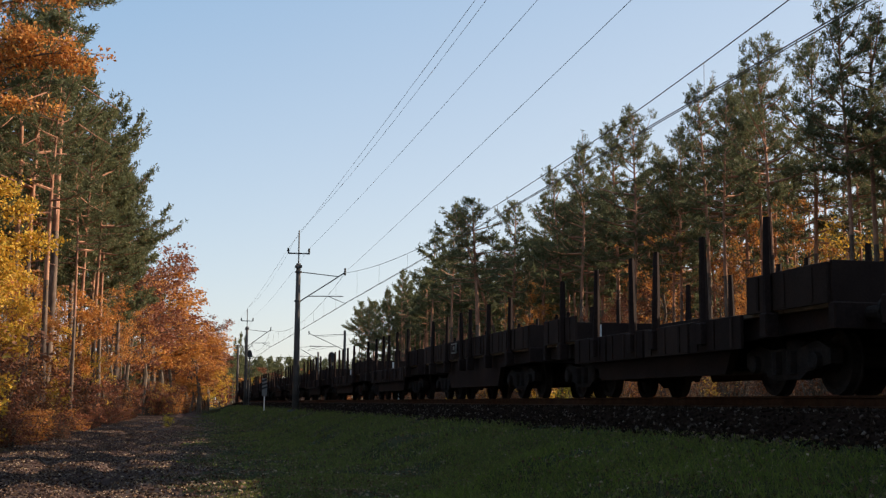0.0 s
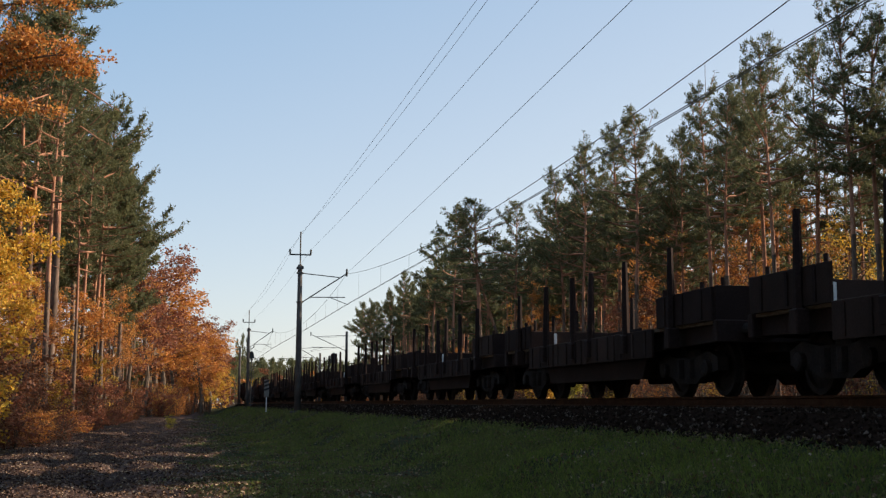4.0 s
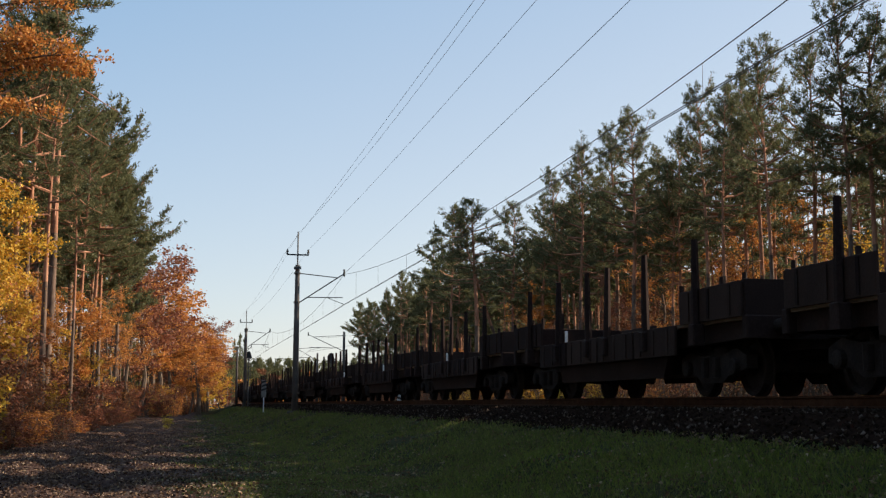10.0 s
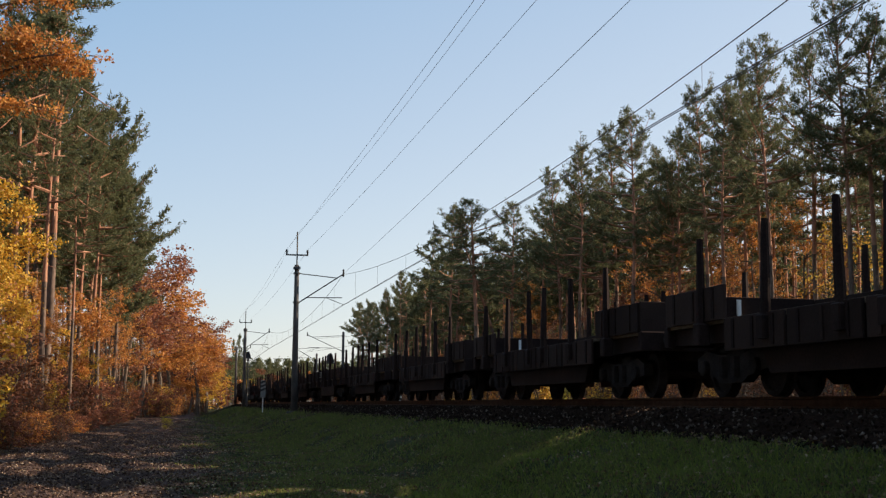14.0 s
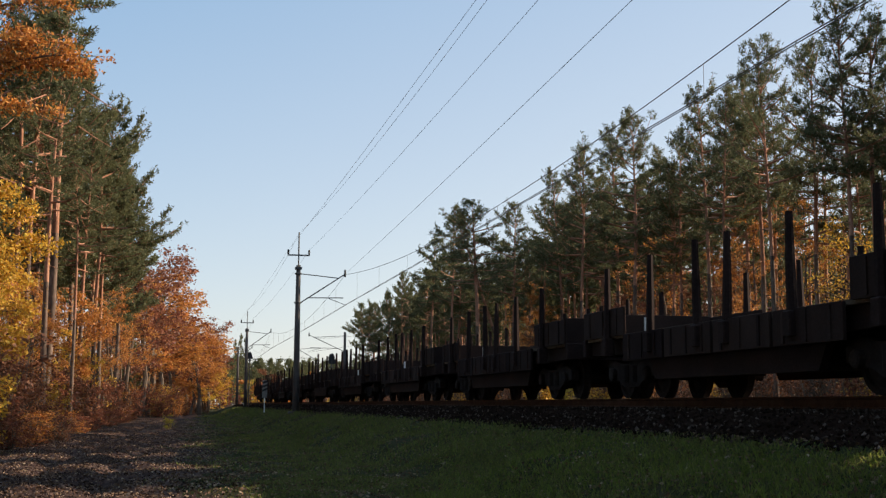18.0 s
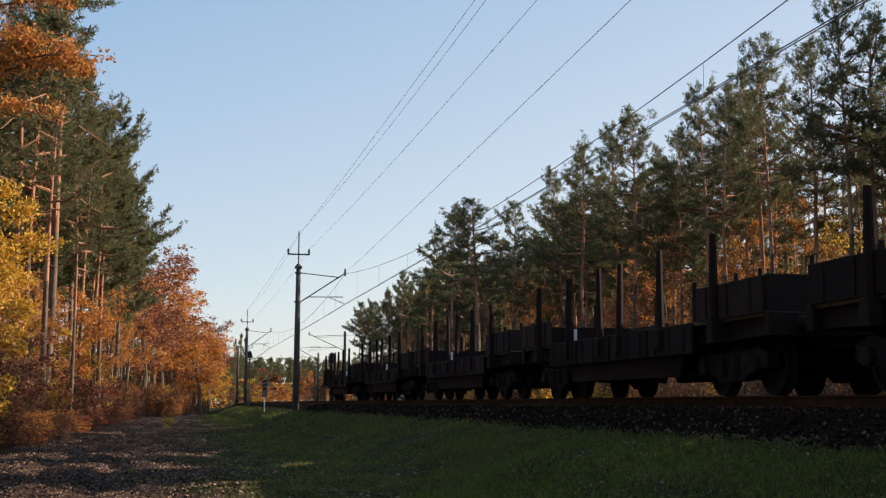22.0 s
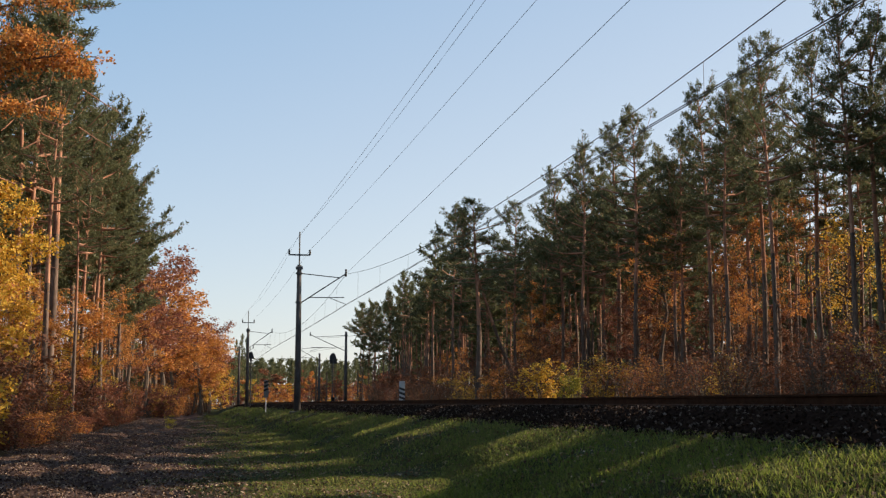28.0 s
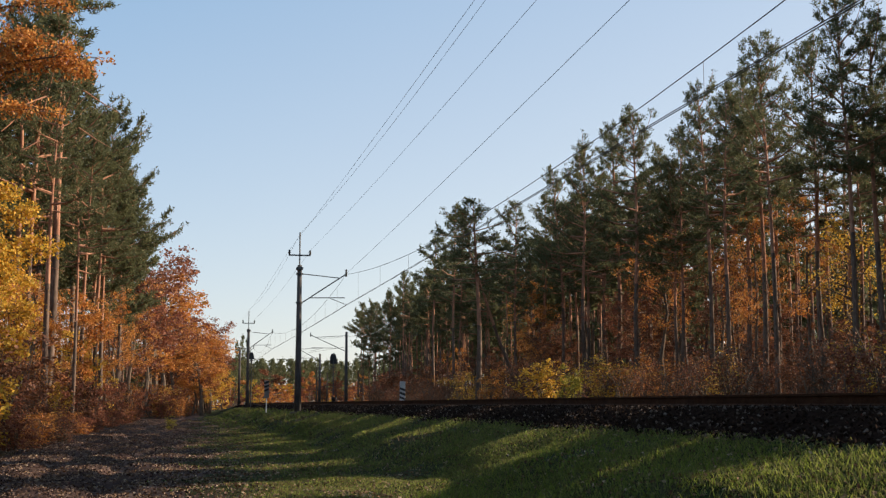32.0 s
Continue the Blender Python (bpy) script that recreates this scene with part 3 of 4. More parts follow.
        part("shaft", Form().tube([(0, 0, -0.4), (0.03, 0, top - z)], [0.12, 0.085], 8), M_TWIG, p)


# ---- the goods train ----
W_LEN, W_PITCH, SPEED, SLOWING, TAIL_25 = 12.8, 14.04, 16.3, 0.0075, 22.3
FLOOR = 1.2


def build_wagon(boards, seed):
    """A four-axle low-sided flat wagon: boards says for each side bay (0..5 from the front) whether its board stands up."""
    rng = random.Random(seed)
    w = thing("flat_wagon", "dirty brown four-axle flat wagon with tall side stakes and low boards", "wagon", "goods train wagons")
    L = W_LEN / 2
    # underframe with fish-bellied sills
    for sx in (-1.18, 1.18):
        pr = [(-L, FLOOR - 0.08), (-L, 0.86), (-3.2, 0.8), (-2.9, 0.33), (2.9, 0.33), (3.2, 0.8), (L, 0.86), (L, FLOOR - 0.08)]
        n = len(pr)
        fm = Form().add([(sx - 0.06, a, b) for a, b in pr] + [(sx + 0.06, a, b) for a, b in pr],
                        [tuple(range(n)), tuple(range(2 * n - 1, n - 1, -1))] + [(i, n + i, n + (i + 1) % n, (i + 1) % n) for i in range(n)])
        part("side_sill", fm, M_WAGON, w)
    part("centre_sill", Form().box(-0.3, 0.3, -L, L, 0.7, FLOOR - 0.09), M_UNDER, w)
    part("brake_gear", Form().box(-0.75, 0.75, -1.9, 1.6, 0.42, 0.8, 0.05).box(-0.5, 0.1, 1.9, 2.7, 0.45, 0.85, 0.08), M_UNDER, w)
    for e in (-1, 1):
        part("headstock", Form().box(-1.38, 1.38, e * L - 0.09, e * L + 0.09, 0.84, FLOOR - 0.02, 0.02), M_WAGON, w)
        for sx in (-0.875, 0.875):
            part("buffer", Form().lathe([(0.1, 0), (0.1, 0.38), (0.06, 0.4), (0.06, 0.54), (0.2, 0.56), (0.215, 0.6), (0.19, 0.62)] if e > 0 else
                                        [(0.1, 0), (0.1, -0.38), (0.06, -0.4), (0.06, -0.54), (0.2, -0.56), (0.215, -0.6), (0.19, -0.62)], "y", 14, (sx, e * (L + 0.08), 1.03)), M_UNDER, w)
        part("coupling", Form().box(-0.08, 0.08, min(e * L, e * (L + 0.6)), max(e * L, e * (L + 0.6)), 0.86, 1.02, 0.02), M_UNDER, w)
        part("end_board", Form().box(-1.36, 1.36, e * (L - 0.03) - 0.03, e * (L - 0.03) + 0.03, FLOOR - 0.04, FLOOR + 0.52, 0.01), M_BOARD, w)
    # floor of planks in bays
    for i in range(10):
        y0 = -L + 0.1 + i * (W_LEN - 0.2) / 10
        part("floor_plank", Form().box(-1.34, 1.34, y0 + 0.01, y0 + (W_LEN - 0.2) / 10 - 0.01, FLOOR - 0.08, FLOOR - 0.01), M_PLANK, w)
    # side boards, up or hanging down, with stakes between the bays
    edges = [-L, -3.98, -1.99, 0.0, 1.99, 3.98, L]
    for side in (-1, 1):
        for i in range(6):
            up = boards[i]
            y0, y1 = edges[i] + 0.05, edges[i + 1] - 0.05
            z0, z1 = (FLOOR - 0.03, FLOOR + 0.5) if up else (FLOOR - 0.52, FLOOR - 0.03)
            x = side * (1.38 if up else 1.43)
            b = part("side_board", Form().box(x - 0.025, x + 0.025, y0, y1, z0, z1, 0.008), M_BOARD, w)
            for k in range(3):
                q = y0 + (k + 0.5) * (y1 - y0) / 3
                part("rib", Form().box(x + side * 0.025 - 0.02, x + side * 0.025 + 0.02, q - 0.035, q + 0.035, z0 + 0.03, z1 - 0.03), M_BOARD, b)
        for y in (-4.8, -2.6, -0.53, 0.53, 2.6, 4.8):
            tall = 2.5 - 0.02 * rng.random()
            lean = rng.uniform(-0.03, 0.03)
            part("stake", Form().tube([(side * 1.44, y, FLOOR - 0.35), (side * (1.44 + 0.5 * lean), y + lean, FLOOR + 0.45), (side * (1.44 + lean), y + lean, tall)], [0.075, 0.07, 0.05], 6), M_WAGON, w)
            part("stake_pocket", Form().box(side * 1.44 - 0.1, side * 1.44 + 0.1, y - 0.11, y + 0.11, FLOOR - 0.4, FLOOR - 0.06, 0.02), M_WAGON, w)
    return w


def wagon_plates(w, y, z, kind):
    if kind == "post":
        part("white_end_post", Form().box(-0.115, -0.05, y - 0.03, y + 0.02, FLOOR + 0.06, FLOOR + 0.47), M_WHITE, w, "white painted strip on the end board")
    else:
        f = part("label_frame", Form().box(-1.49, -1.45, y - 0.31, y + 0.31, z, z + 0.3), M_FADED_SHADED, w, "faded white framed notice plate")
        part("label_mark", Form().box(-1.506, -1.499, y - 0.2, y - 0.04, z + 0.1, z + 0.2), M_FADED_SHADED, f)
        part("label_card", Form().box(-1.498, -1.491, y - 0.27, y + 0.27, z + 0.04, z + 0.26), M_BOARD, f)


def add_bogies(w):
    made = []
    for e in (-1, 1):
        b = thing("bogie", "grimy two-axle bogie", "bogie")
        del b["category"]
        b.parent = w
        b.location = (0, e * (W_LEN / 2 - 1.85), 0)
        for sx in (-1, 1):
            pr = [(-1.25, 0.42), (-1.25, 0.62), (-0.9, 0.74), (-0.45, 0.66), (0.45, 0.66), (0.9, 0.74), (1.25, 0.62), (1.25, 0.42), (0.6, 0.32), (0.4, 0.22), (-0.4, 0.22), (-0.6, 0.32)]
            n = len(pr)
            x0 = sx * 0.98
            fm = Form().add([(x0 - 0.09, a, q) for a, q in pr] + [(x0 + 0.09, a, q) for a, q in pr],
                            [tuple(range(n)), tuple(range(2 * n - 1, n - 1, -1))] + [(i, n + i, n + (i + 1) % n, (i + 1) % n) for i in range(n)])
            fm.lathe([(0.13, x0 + sx * 0.09), (0.13, x0 + sx * 0.17), (0.09, x0 + sx * 0.19)], "x", 12, (0, -0.9, 0.46))
            fm.lathe([(0.13, x0 + sx * 0.09), (0.13, x0 + sx * 0.17), (0.09, x0 + sx * 0.19)], "x", 12, (0, 0.9, 0.46))
            fm.tube([(x0 + sx * 0.1, -0.22, 0.3), (x0 + sx * 0.1, -0.22, 0.62)], 0.09, 8).tube([(x0 + sx * 0.1, 0.22, 0.3), (x0 + sx * 0.1, 0.22, 0.62)], 0.09, 8)
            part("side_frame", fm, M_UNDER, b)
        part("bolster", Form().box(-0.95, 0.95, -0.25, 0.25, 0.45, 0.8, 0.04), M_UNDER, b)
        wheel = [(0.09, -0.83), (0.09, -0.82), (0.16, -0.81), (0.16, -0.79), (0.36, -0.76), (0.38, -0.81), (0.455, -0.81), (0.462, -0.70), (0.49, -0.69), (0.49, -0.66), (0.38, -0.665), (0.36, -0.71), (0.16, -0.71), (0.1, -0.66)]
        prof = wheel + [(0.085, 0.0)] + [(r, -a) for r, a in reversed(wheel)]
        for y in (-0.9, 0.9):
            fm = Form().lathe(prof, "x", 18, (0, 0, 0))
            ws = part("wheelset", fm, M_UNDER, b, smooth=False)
            ws.location = (0, y, 0.46)
            made.append(ws)
    return made


WAGONS = []


def build_train():
    open_, closed = (1, 0, 0, 0, 0, 1), (1, 1, 1, 1, 1, 1)
    kinds = []
    for k, (boards, plate) in enumerate(((open_, "post"), (closed, "plate"))):
        w = build_wagon(boards, 3 + k)
        add_bogies(w)
        wagon_plates(w, W_LEN / 2 - 0.09, 0, "post")
        if plate == "plate":
            wagon_plates(w, 1.46, FLOOR + 0.13, "plate")
        kinds.append(w)
    closed_at = (4, 9, 28)
    used = [False, False]
    for n in range(31):
        k = 1 if n in closed_at else 0
        w = kinds[k] if not used[k] else copy_thing(kinds[k], Matrix.Identity(4))
        used[k] = True
        WAGONS.append((n, w))


def run(t):
    """How far up the line the last wagon's end is at t seconds."""
    return TAIL_25 + SPEED * (25 - t) + SLOWING * (25 - t) * abs(25 - t)


def motions():
    """The train rolls towards the camera's right at a steady pace."""
    for n, w in WAGONS:
        rows = []
        for i in range(0, 65):
            t = i * 0.5
            s = run(t) - W_LEN / 2 - W_PITCH * n
            if i not in (0, 64) and s < -40:
                continue
            x, y, h = line(s)
            rows.append((t, pose(x, y, RAIL_Z, 0, 0, -math.degrees(h))))
        walk(w, rows)
    # the wheels turn with it; all axles alike
    first = {}
    for n, w in WAGONS:
        for ws in w.children_recursive:
            if not ws.name.startswith("wheelset"):
                continue
            y = 0.9 if ws.location.y > 0 else -0.9
            if y not in first:
                walk(ws, [(i / FPS, pose(0, y, 0.46, math.degrees((run(0) - run(i / FPS)) / 0.46) % 360)) for i in range(32 * FPS + 1)])
                first[y] = ws.animation_data
            else:
                ws.rotation_mode = "QUATERNION"
                keys = ws.animation_data_create()
                keys.action, keys.action_slot = first[y].action, first[y].action_slot


# ---- trees ----
def pine_parts(seed, H, bare, R, limbs, subs, blades, needle=0.26, width=0.15, sides=4, dead=0, crook=0.012):
    """Meshes of a Scots pine: a bare sinuous trunk, up-curving limbs with side shoots, brushes of needles on the shoots."""
    rng = np.random.default_rng(seed)
    bend = rng.normal(0, crook * H, (2,))

    def stem(u):
        return np.array([bend[0] * math.sin(u * 2.6) + 0.004 * H * math.sin(u * 9 + seed), bend[1] * math.sin(u * 3.1 + 0.5) - bend[1] * math.sin(0.5), H * u])
    us = np.linspace(-0.02, 1, 13)
    r0 = 0.0088 * H
    ts = 9 if sides > 3 else 6
    trunk = Form().tube([tuple(stem(u)) for u in us], [r0 * (1.25 if u < 0.01 else (1 - u) ** 0.75 + 0.03) for u in us], ts)
    trunk.mi = [1 if (f[0] // ts) >= 5 else 0 for f in trunk.f]
    limb = Form()
    for i in range(int(limbs * 0.22)):     # dead stubs below the crown
        u = rng.uniform(bare * 0.45, bare * 1.05)
        a = rng.uniform(0, 6.283)
        p = stem(u)
        ln = rng.uniform(0.3, 1.3)
        limb.tube([tuple(p), tuple(p + np.array([math.cos(a) * ln, math.sin(a) * ln, rng.uniform(-0.15, 0.3)]))], [0.025, 0.008], 3, caps=False)
    for i in range(dead):                  # long bare limbs drooping below the crown
        u = bare * (0.58 + 0.42 * i / dead)
        a = i * 2.3 + rng.normal(0, 0.3)
        p = stem(u)
        ln = rng.uniform(1.0, 2.4)
        h = np.array([math.cos(a), math.sin(a), 0])
        pts = [p, p + h * ln * 0.35 + [0, 0, 0.12], p + h * ln * 0.7 + [0, 0, -0.35], p + h * ln + [0, 0, -0.4 * ln]]
        limb.tube([tuple(q) for q in pts], [0.034, 0.028, 0.019, 0.008], 4, caps=False)
    at, aim = [], []
    heavy = rng.uniform(0, 6.283)          # the side on which the crown is fuller
    for i in range(limbs):
        u = bare + (0.985 - bare) * ((i + rng.uniform(0, 1)) / limbs) ** 0.92
        q = (u - bare) / (1 - bare)
        prof = (0.55 + 0.45 * math.sin(min(1, q * 3.0) * 1.57)) * (1 - q ** 1.8) ** 0.8 + 0.06
        a = i * 2.4 + rng.normal(0, 0.55)
        ln = R * prof * rng.choice([0.35, 0.6, 0.85, 1.0, 1.25]) * (1 + 0.28 * math.cos(a - heavy))
        el = rng.normal(-0.05, 0.16) + 0.95 * q ** 1.5
        curl = rng.uniform(0.15, 0.45)
        h = np.array([math.cos(a), math.sin(a), 0.0])
        sd = np.array([-math.sin(a), math.cos(a), 0.0])
        p = stem(u)
        sway = rng.normal(0, 0.12) * ln

        def along(f):
            return p + h * ln * f * math.cos(el) + sd * sway * f * f + np.array([0, 0, ln * (math.sin(el) * f + curl * f * f * f)])
        limb.tube([tuple(along(f)) for f in (0, 0.35, 0.7, 1.0)], [0.014 + 0.017 * ln, 0.010 + 0.012 * ln, 0.008 + 0.006 * ln, 0.006], sides, caps=False)
        tipdir = along(1.0) - along(0.85)
        tipdir /= np.linalg.norm(tipdir) + 1e-9
        at.append(along(1.0))
        aim.append(tipdir)
        for k in range(max(2, int(subs * (0.35 + 0.65 * min(1.2, ln / R))))):
            f = rng.uniform(0.3, 1.0)
            c = along(f)
            sg = 1 if k % 2 else -1
            d = h * rng.uniform(0.3, 0.9) + sd * sg * rng.uniform(0.4, 1.0) + np.array([0, 0, rng.uniform(0.0, 0.55) + 0.4 * q])
            d /= np.linalg.norm(d)
            sl = (0.16 + 0.36 * ln * (1.15 - f)) * rng.uniform(0.5, 1.2)
            e = c + d * sl
            if sides > 3:
                limb.tube([tuple(c), tuple(e)], [0.010, 0.004], 3, caps=False)
            n = max(2, int(1.5 + sl / 0.17))
            for g in range(n):
                w = (g + 1.0) / n
                v = d * 0.8 + rng.normal(0, 0.42, 3) + np.array([0, 0, 0.55])
                at.append(c + d * sl * w + rng.normal(0, 0.05, 3))
                aim.append(v / np.linalg.norm(v))
    for k in range(4):                     # the leader's shoots
        at.append(stem(1.0 - 0.012 * k))
        aim.append(np.array([rng.normal(0, 0.3), rng.normal(0, 0.3), 1.0]))
    at, aim = np.repeat(np.array(at), blades, axis=0), np.repeat(np.array(aim), blades, axis=0)
    n = len(at)
    d = aim * 0.8 + unit(rng, n) * 0.85
    d /= np.linalg.norm(d, axis=1, keepdims=True) + 1e-9
    base = at + aim * (rng.uniform(-0.5, 0.7, n) * needle)[:, None] + rng.normal(0, 0.32 * needle, (n, 3))
    side = np.cross(d, unit(rng, n))
    side /= np.linalg.norm(side, axis=1, keepdims=True) + 1e-9
    ln = (needle * rng.uniform(0.6, 1.15, n))[:, None]
    tri = np.stack([base - side * ln * width * 0.5, base + side * ln * width * 0.5, base + d * ln], axis=1)
    return (trunk.mesh("trunk", [M_BARK, M_BARK_UP], True), limb.mesh("limbs", M_BARK_UP, False), cloud_mesh("needles", tri, 3, M_NEEDLE))


def leafy_parts(seed, H, R, stems, leaves, colour, size, low=0.25, bark=None, simple=False):
    """Meshes of a broad-leaved tree or bush: stems and leaves."""
    rng = np.random.default_rng(seed)
    wood = Form()
    tips = []
    for k in range(stems):
        a = rng.uniform(0, 6.283)
        out = R * (0.15 if stems == 1 else rng.uniform(0.2, 0.75))
        base = np.array([rng.normal(0, 0.12), rng.normal(0, 0.12), -0.15]) * (0 if stems == 1 else 1) - np.array([0, 0, 0.1])
        top = np.array([math.cos(a) * out, math.sin(a) * out, H * rng.uniform(0.7, 1.0)])
        mid = (base + top) / 2 + np.append(rng.normal(0, 0.06 * R, 2), 0.05 * H)
        r0 = (0.011 * H + 0.01) if stems == 1 else 0.006 * H + 0.004
        pts = [base, base * 0.5 + mid * 0.5 + rng.normal(0, 0.02 * H, 3) * [1, 1, 0], mid, mid * 0.5 + top * 0.5 + rng.normal(0, 0.02 * H, 3) * [1, 1, 0], top]
        wood.tube([tuple(p) for p in pts], [r0 * 1.2, r0, r0 * 0.75, r0 * 0.45, 0.006], 7 if stems == 1 else 4, caps=False)
        nb = 14 if simple else 26 if stems == 1 else 7
        for j in range(nb):
            u = rng.uniform(low, 1.0)
            i = min(3, int(u * 4))
            p = pts[i] + (pts[i + 1] - pts[i]) * (u * 4 - i)
            b = rng.uniform(0, 6.283)
            ln = R * (1.15 - 0.75 * abs(u - 0.5)) * rng.uniform(0.35, 0.95) * (1.0 if stems == 1 else 0.6)
            e = p + np.array([math.cos(b) * ln, math.sin(b) * ln, ln * rng.uniform(0.0, 0.8)])
            m = (p + e) / 2 + rng.normal(0, 0.08 * ln, 3)
            wood.tube([tuple(p), tuple(m), tuple(e)], [r0 * 0.32, r0 * 0.2, 0.004], 4, caps=False)
            tips += [m, e, e, (m + e) / 2]
            for s in range(0 if simple else 2 if stems == 1 else 1):
                g = e + rng.normal(0, 0.3 * ln, 3)
                wood.tube([tuple(m), tuple(g)], [r0 * 0.12, 0.003], 3, caps=False)
                tips += [g, g]
    tips = np.array(tips)
    c = tips[rng.integers(0, len(tips), leaves)] + rng.normal(0, 1, (leaves, 3)) * R * np.array([0.075, 0.075, 0.055])
    c = c[c[:, 2] > 0.1]
    return (wood.mesh("stems", bark or M_TWIG, False), cloud_mesh("leaves", leaf_quads(rng, c, size), 4, LEAF[colour]))


def spray_parts(seed, H, boughs, leaves, colour, size):
    """A tree whose long boughs (height, bearing, length, rise, spread) carry their leaves in clumps along the outer part."""
    rng = np.random.default_rng(seed)
    wood = Form().tube([(0, 0, -0.2), (0.1, 0.05, H * 0.5), (0, 0.1, H)], [0.2, 0.14, 0.03], 8, caps=False)
    cents = []
    for z, bearing, ln, rise, spread in boughs:
        a = math.radians(bearing)
        h, sd = np.array([math.cos(a), math.sin(a), 0]), np.array([-math.sin(a), math.cos(a), 0])
        bow = rng.normal(0, 0.25)

        def along(f):
            return np.array([0, 0, z]) + h * ln * f + sd * bow * math.sin(3 * f) + np.array([0, 0, rise * f - 0.25 * math.sin(6.3 * f) * spread])
        wood.tube([tuple(along(f)) for f in np.linspace(0, 1, 7)], [0.075, 0.065, 0.055, 0.045, 0.034, 0.022, 0.008], 5, caps=False)
        clumps = []
        for k in range(34):
            f = rng.uniform(0.25, 1.02) ** 0.85
            out = spread * (1.25 - 0.75 * f) * rng.normal(0, 0.62)
            g = along(f) + sd * out + np.array([0, 0, spread * (1.2 - 0.7 * f) * rng.normal(0.1, 0.6)]) + h * rng.normal(0, 0.2)
            wood.tube([tuple(along(max(0, f - 0.06))), tuple(g)], [0.014, 0.004], 3, caps=False)
            clumps.append(g)
        clumps = np.array(clumps)
        cents.append(clumps[rng.integers(0, len(clumps), int(leaves * spread / 0.6))] + rng.normal(0, 1, (int(leaves * spread / 0.6), 3)) * np.array([0.2, 0.2, 0.13]))
    return (wood.mesh("stems", M_TWIG, False), cloud_mesh("leaves", leaf_quads(rng, np.concatenate(cents), size), 4, LEAF[colour]))


PINE_H = 17.0
PINES, PINES_FAR, LEAFY, LEAFY_FAR, LEAFY_DEEP, BUSH, DEEP = [], [], {}, {}, {}, {}, []


def first_pines():
    for i, (bare, R, limbs) in enumerate(((0.48, 2.9, 46), (0.52, 2.6, 43), (0.45, 3.3, 49), (0.58, 2.6, 36), (0.43, 3.0, 47))):
        PINES.append(pine_parts(11 + i, PINE_H, bare, R, limbs, 12, 10, 0.17, 0.32))
    for i, (bare, R, limbs) in enumerate(((0.36, 3.4, 70), (0.42, 3.1, 64))):
        PINES.append(pine_parts(21 + i, PINE_H, bare, R, limbs, 15, 8, 0.20, 0.42))
    PINES.append(pine_parts(28, PINE_H, 0.74, 2.3, 24, 12, 10, 0.18, 0.32, dead=11, crook=0.016))
    for i, (bare, R, limbs) in enumerate(((0.56, 3.0, 30), (0.61, 2.7, 27), (0.52, 3.2, 32))):
        PINES_FAR.append(pine_parts(31 + i, PINE_H, bare, R, limbs, 10, 6, 0.28, 0.46, sides=3))
    DEEP.append(pine_parts(41, PINE_H, 0.28, 3.0, 30, 7, 3, 0.6, 0.6, sides=3))
    DEEP.append(pine_parts(42, PINE_H, 0.60, 2.7, 22, 6, 3, 0.6, 0.6, sides=3))
    for k, c in enumerate(("orange", "yellow", "rust", "red", "lime")):
        LEAFY[c] = [leafy_parts(50 + k, 10.0, 2.6, 1, 5400, c, 0.14), leafy_parts(60 + k, 10.0, 2.2, 1, 4200, c, 0.10, 0.35)]
        LEAFY_DEEP[c] = leafy_parts(130 + k, 10.0, 2.6, 1, 520, c, 0.52, 0.12, simple=True)
        LEAFY_FAR[c] = [leafy_parts(100 + k, 10.0, 2.7, 1, 1300, c, 0.32, 0.12, simple=True), leafy_parts(110 + k, 10.0, 2.4, 1, 900, c, 0.36, 0.12, simple=True)]
        BUSH[c] = [leafy_parts(70 + k, 2.6, 1.1, 8, 1500, c, 0.10, 0.15), leafy_parts(80 + k, 2.6, 1.3, 12, 1200, c, 0.075, 0.1), leafy_parts(90 + k, 2.6, 1.1, 11, 620, c, 0.07, 0.15)]


def join_copies(name, pieces, label, category):
    """One joined object of many placed copies of (mesh, pose)."""
    mats, vs, ls, tot, mi = [], [], [], [], []
    base = 0
    for me, m in pieces:
        nv, nl, npoly = len(me.vertices), len(me.loops), len(me.polygons)
        co, li = np.empty(nv * 3, np.float32), np.empty(nl, np.int32)
        lt, mm = np.empty(npoly, np.int32), np.empty(npoly, np.int32)
        me.vertices.foreach_get("co", co)
        me.loops.foreach_get("vertex_index", li)
        me.polygons.foreach_get("loop_total", lt)
        me.polygons.foreach_get("material_index", mm)
        for q in me.materials:
            if q not in mats:
                mats.append(q)
        slot = np.array([mats.index(q) for q in me.materials], np.int32)
        a = np.array(m)
        vs.append(co.reshape(-1, 3) @ a[:3, :3].T + a[:3, 3])
        ls.append(li + base)
        tot.append(lt)
        mi.append(slot[mm])
        base += nv
    vs, ls, tot, mi = np.concatenate(vs), np.concatenate(ls), np.concatenate(tot), np.concatenate(mi)
    me = bpy.data.meshes.new(name)
    me.vertices.add(len(vs))
    me.vertices.foreach_set("co", vs.astype(np.float32).ravel())
    me.loops.add(len(ls))
    me.loops.foreach_set("vertex_index", ls.astype(np.int32))
    me.polygons.add(len(tot))
    me.polygons.foreach_set("loop_start", (np.cumsum(tot) - tot).astype(np.int32))
    me.polygons.foreach_set("loop_total", tot)
    for q in mats:
        me.materials.append(q)
    me.polygons.foreach_set("material_index", mi)
    me.update(calc_edges=True)
    return tagged(new(name, me), label, category, kind="stuff")


def placed(meshes, rng, x, y, scale, wide=1.0):
    m = pose(x, y, float(ground_z(x, y)) - 0.05, 0, 0, rng.uniform(0, 360)) @ Matrix.Diagonal((scale * wide, scale * wide, scale, 1))
    return [(me, m) for me in (meshes[::2] if len(meshes) == 3 else meshes)]


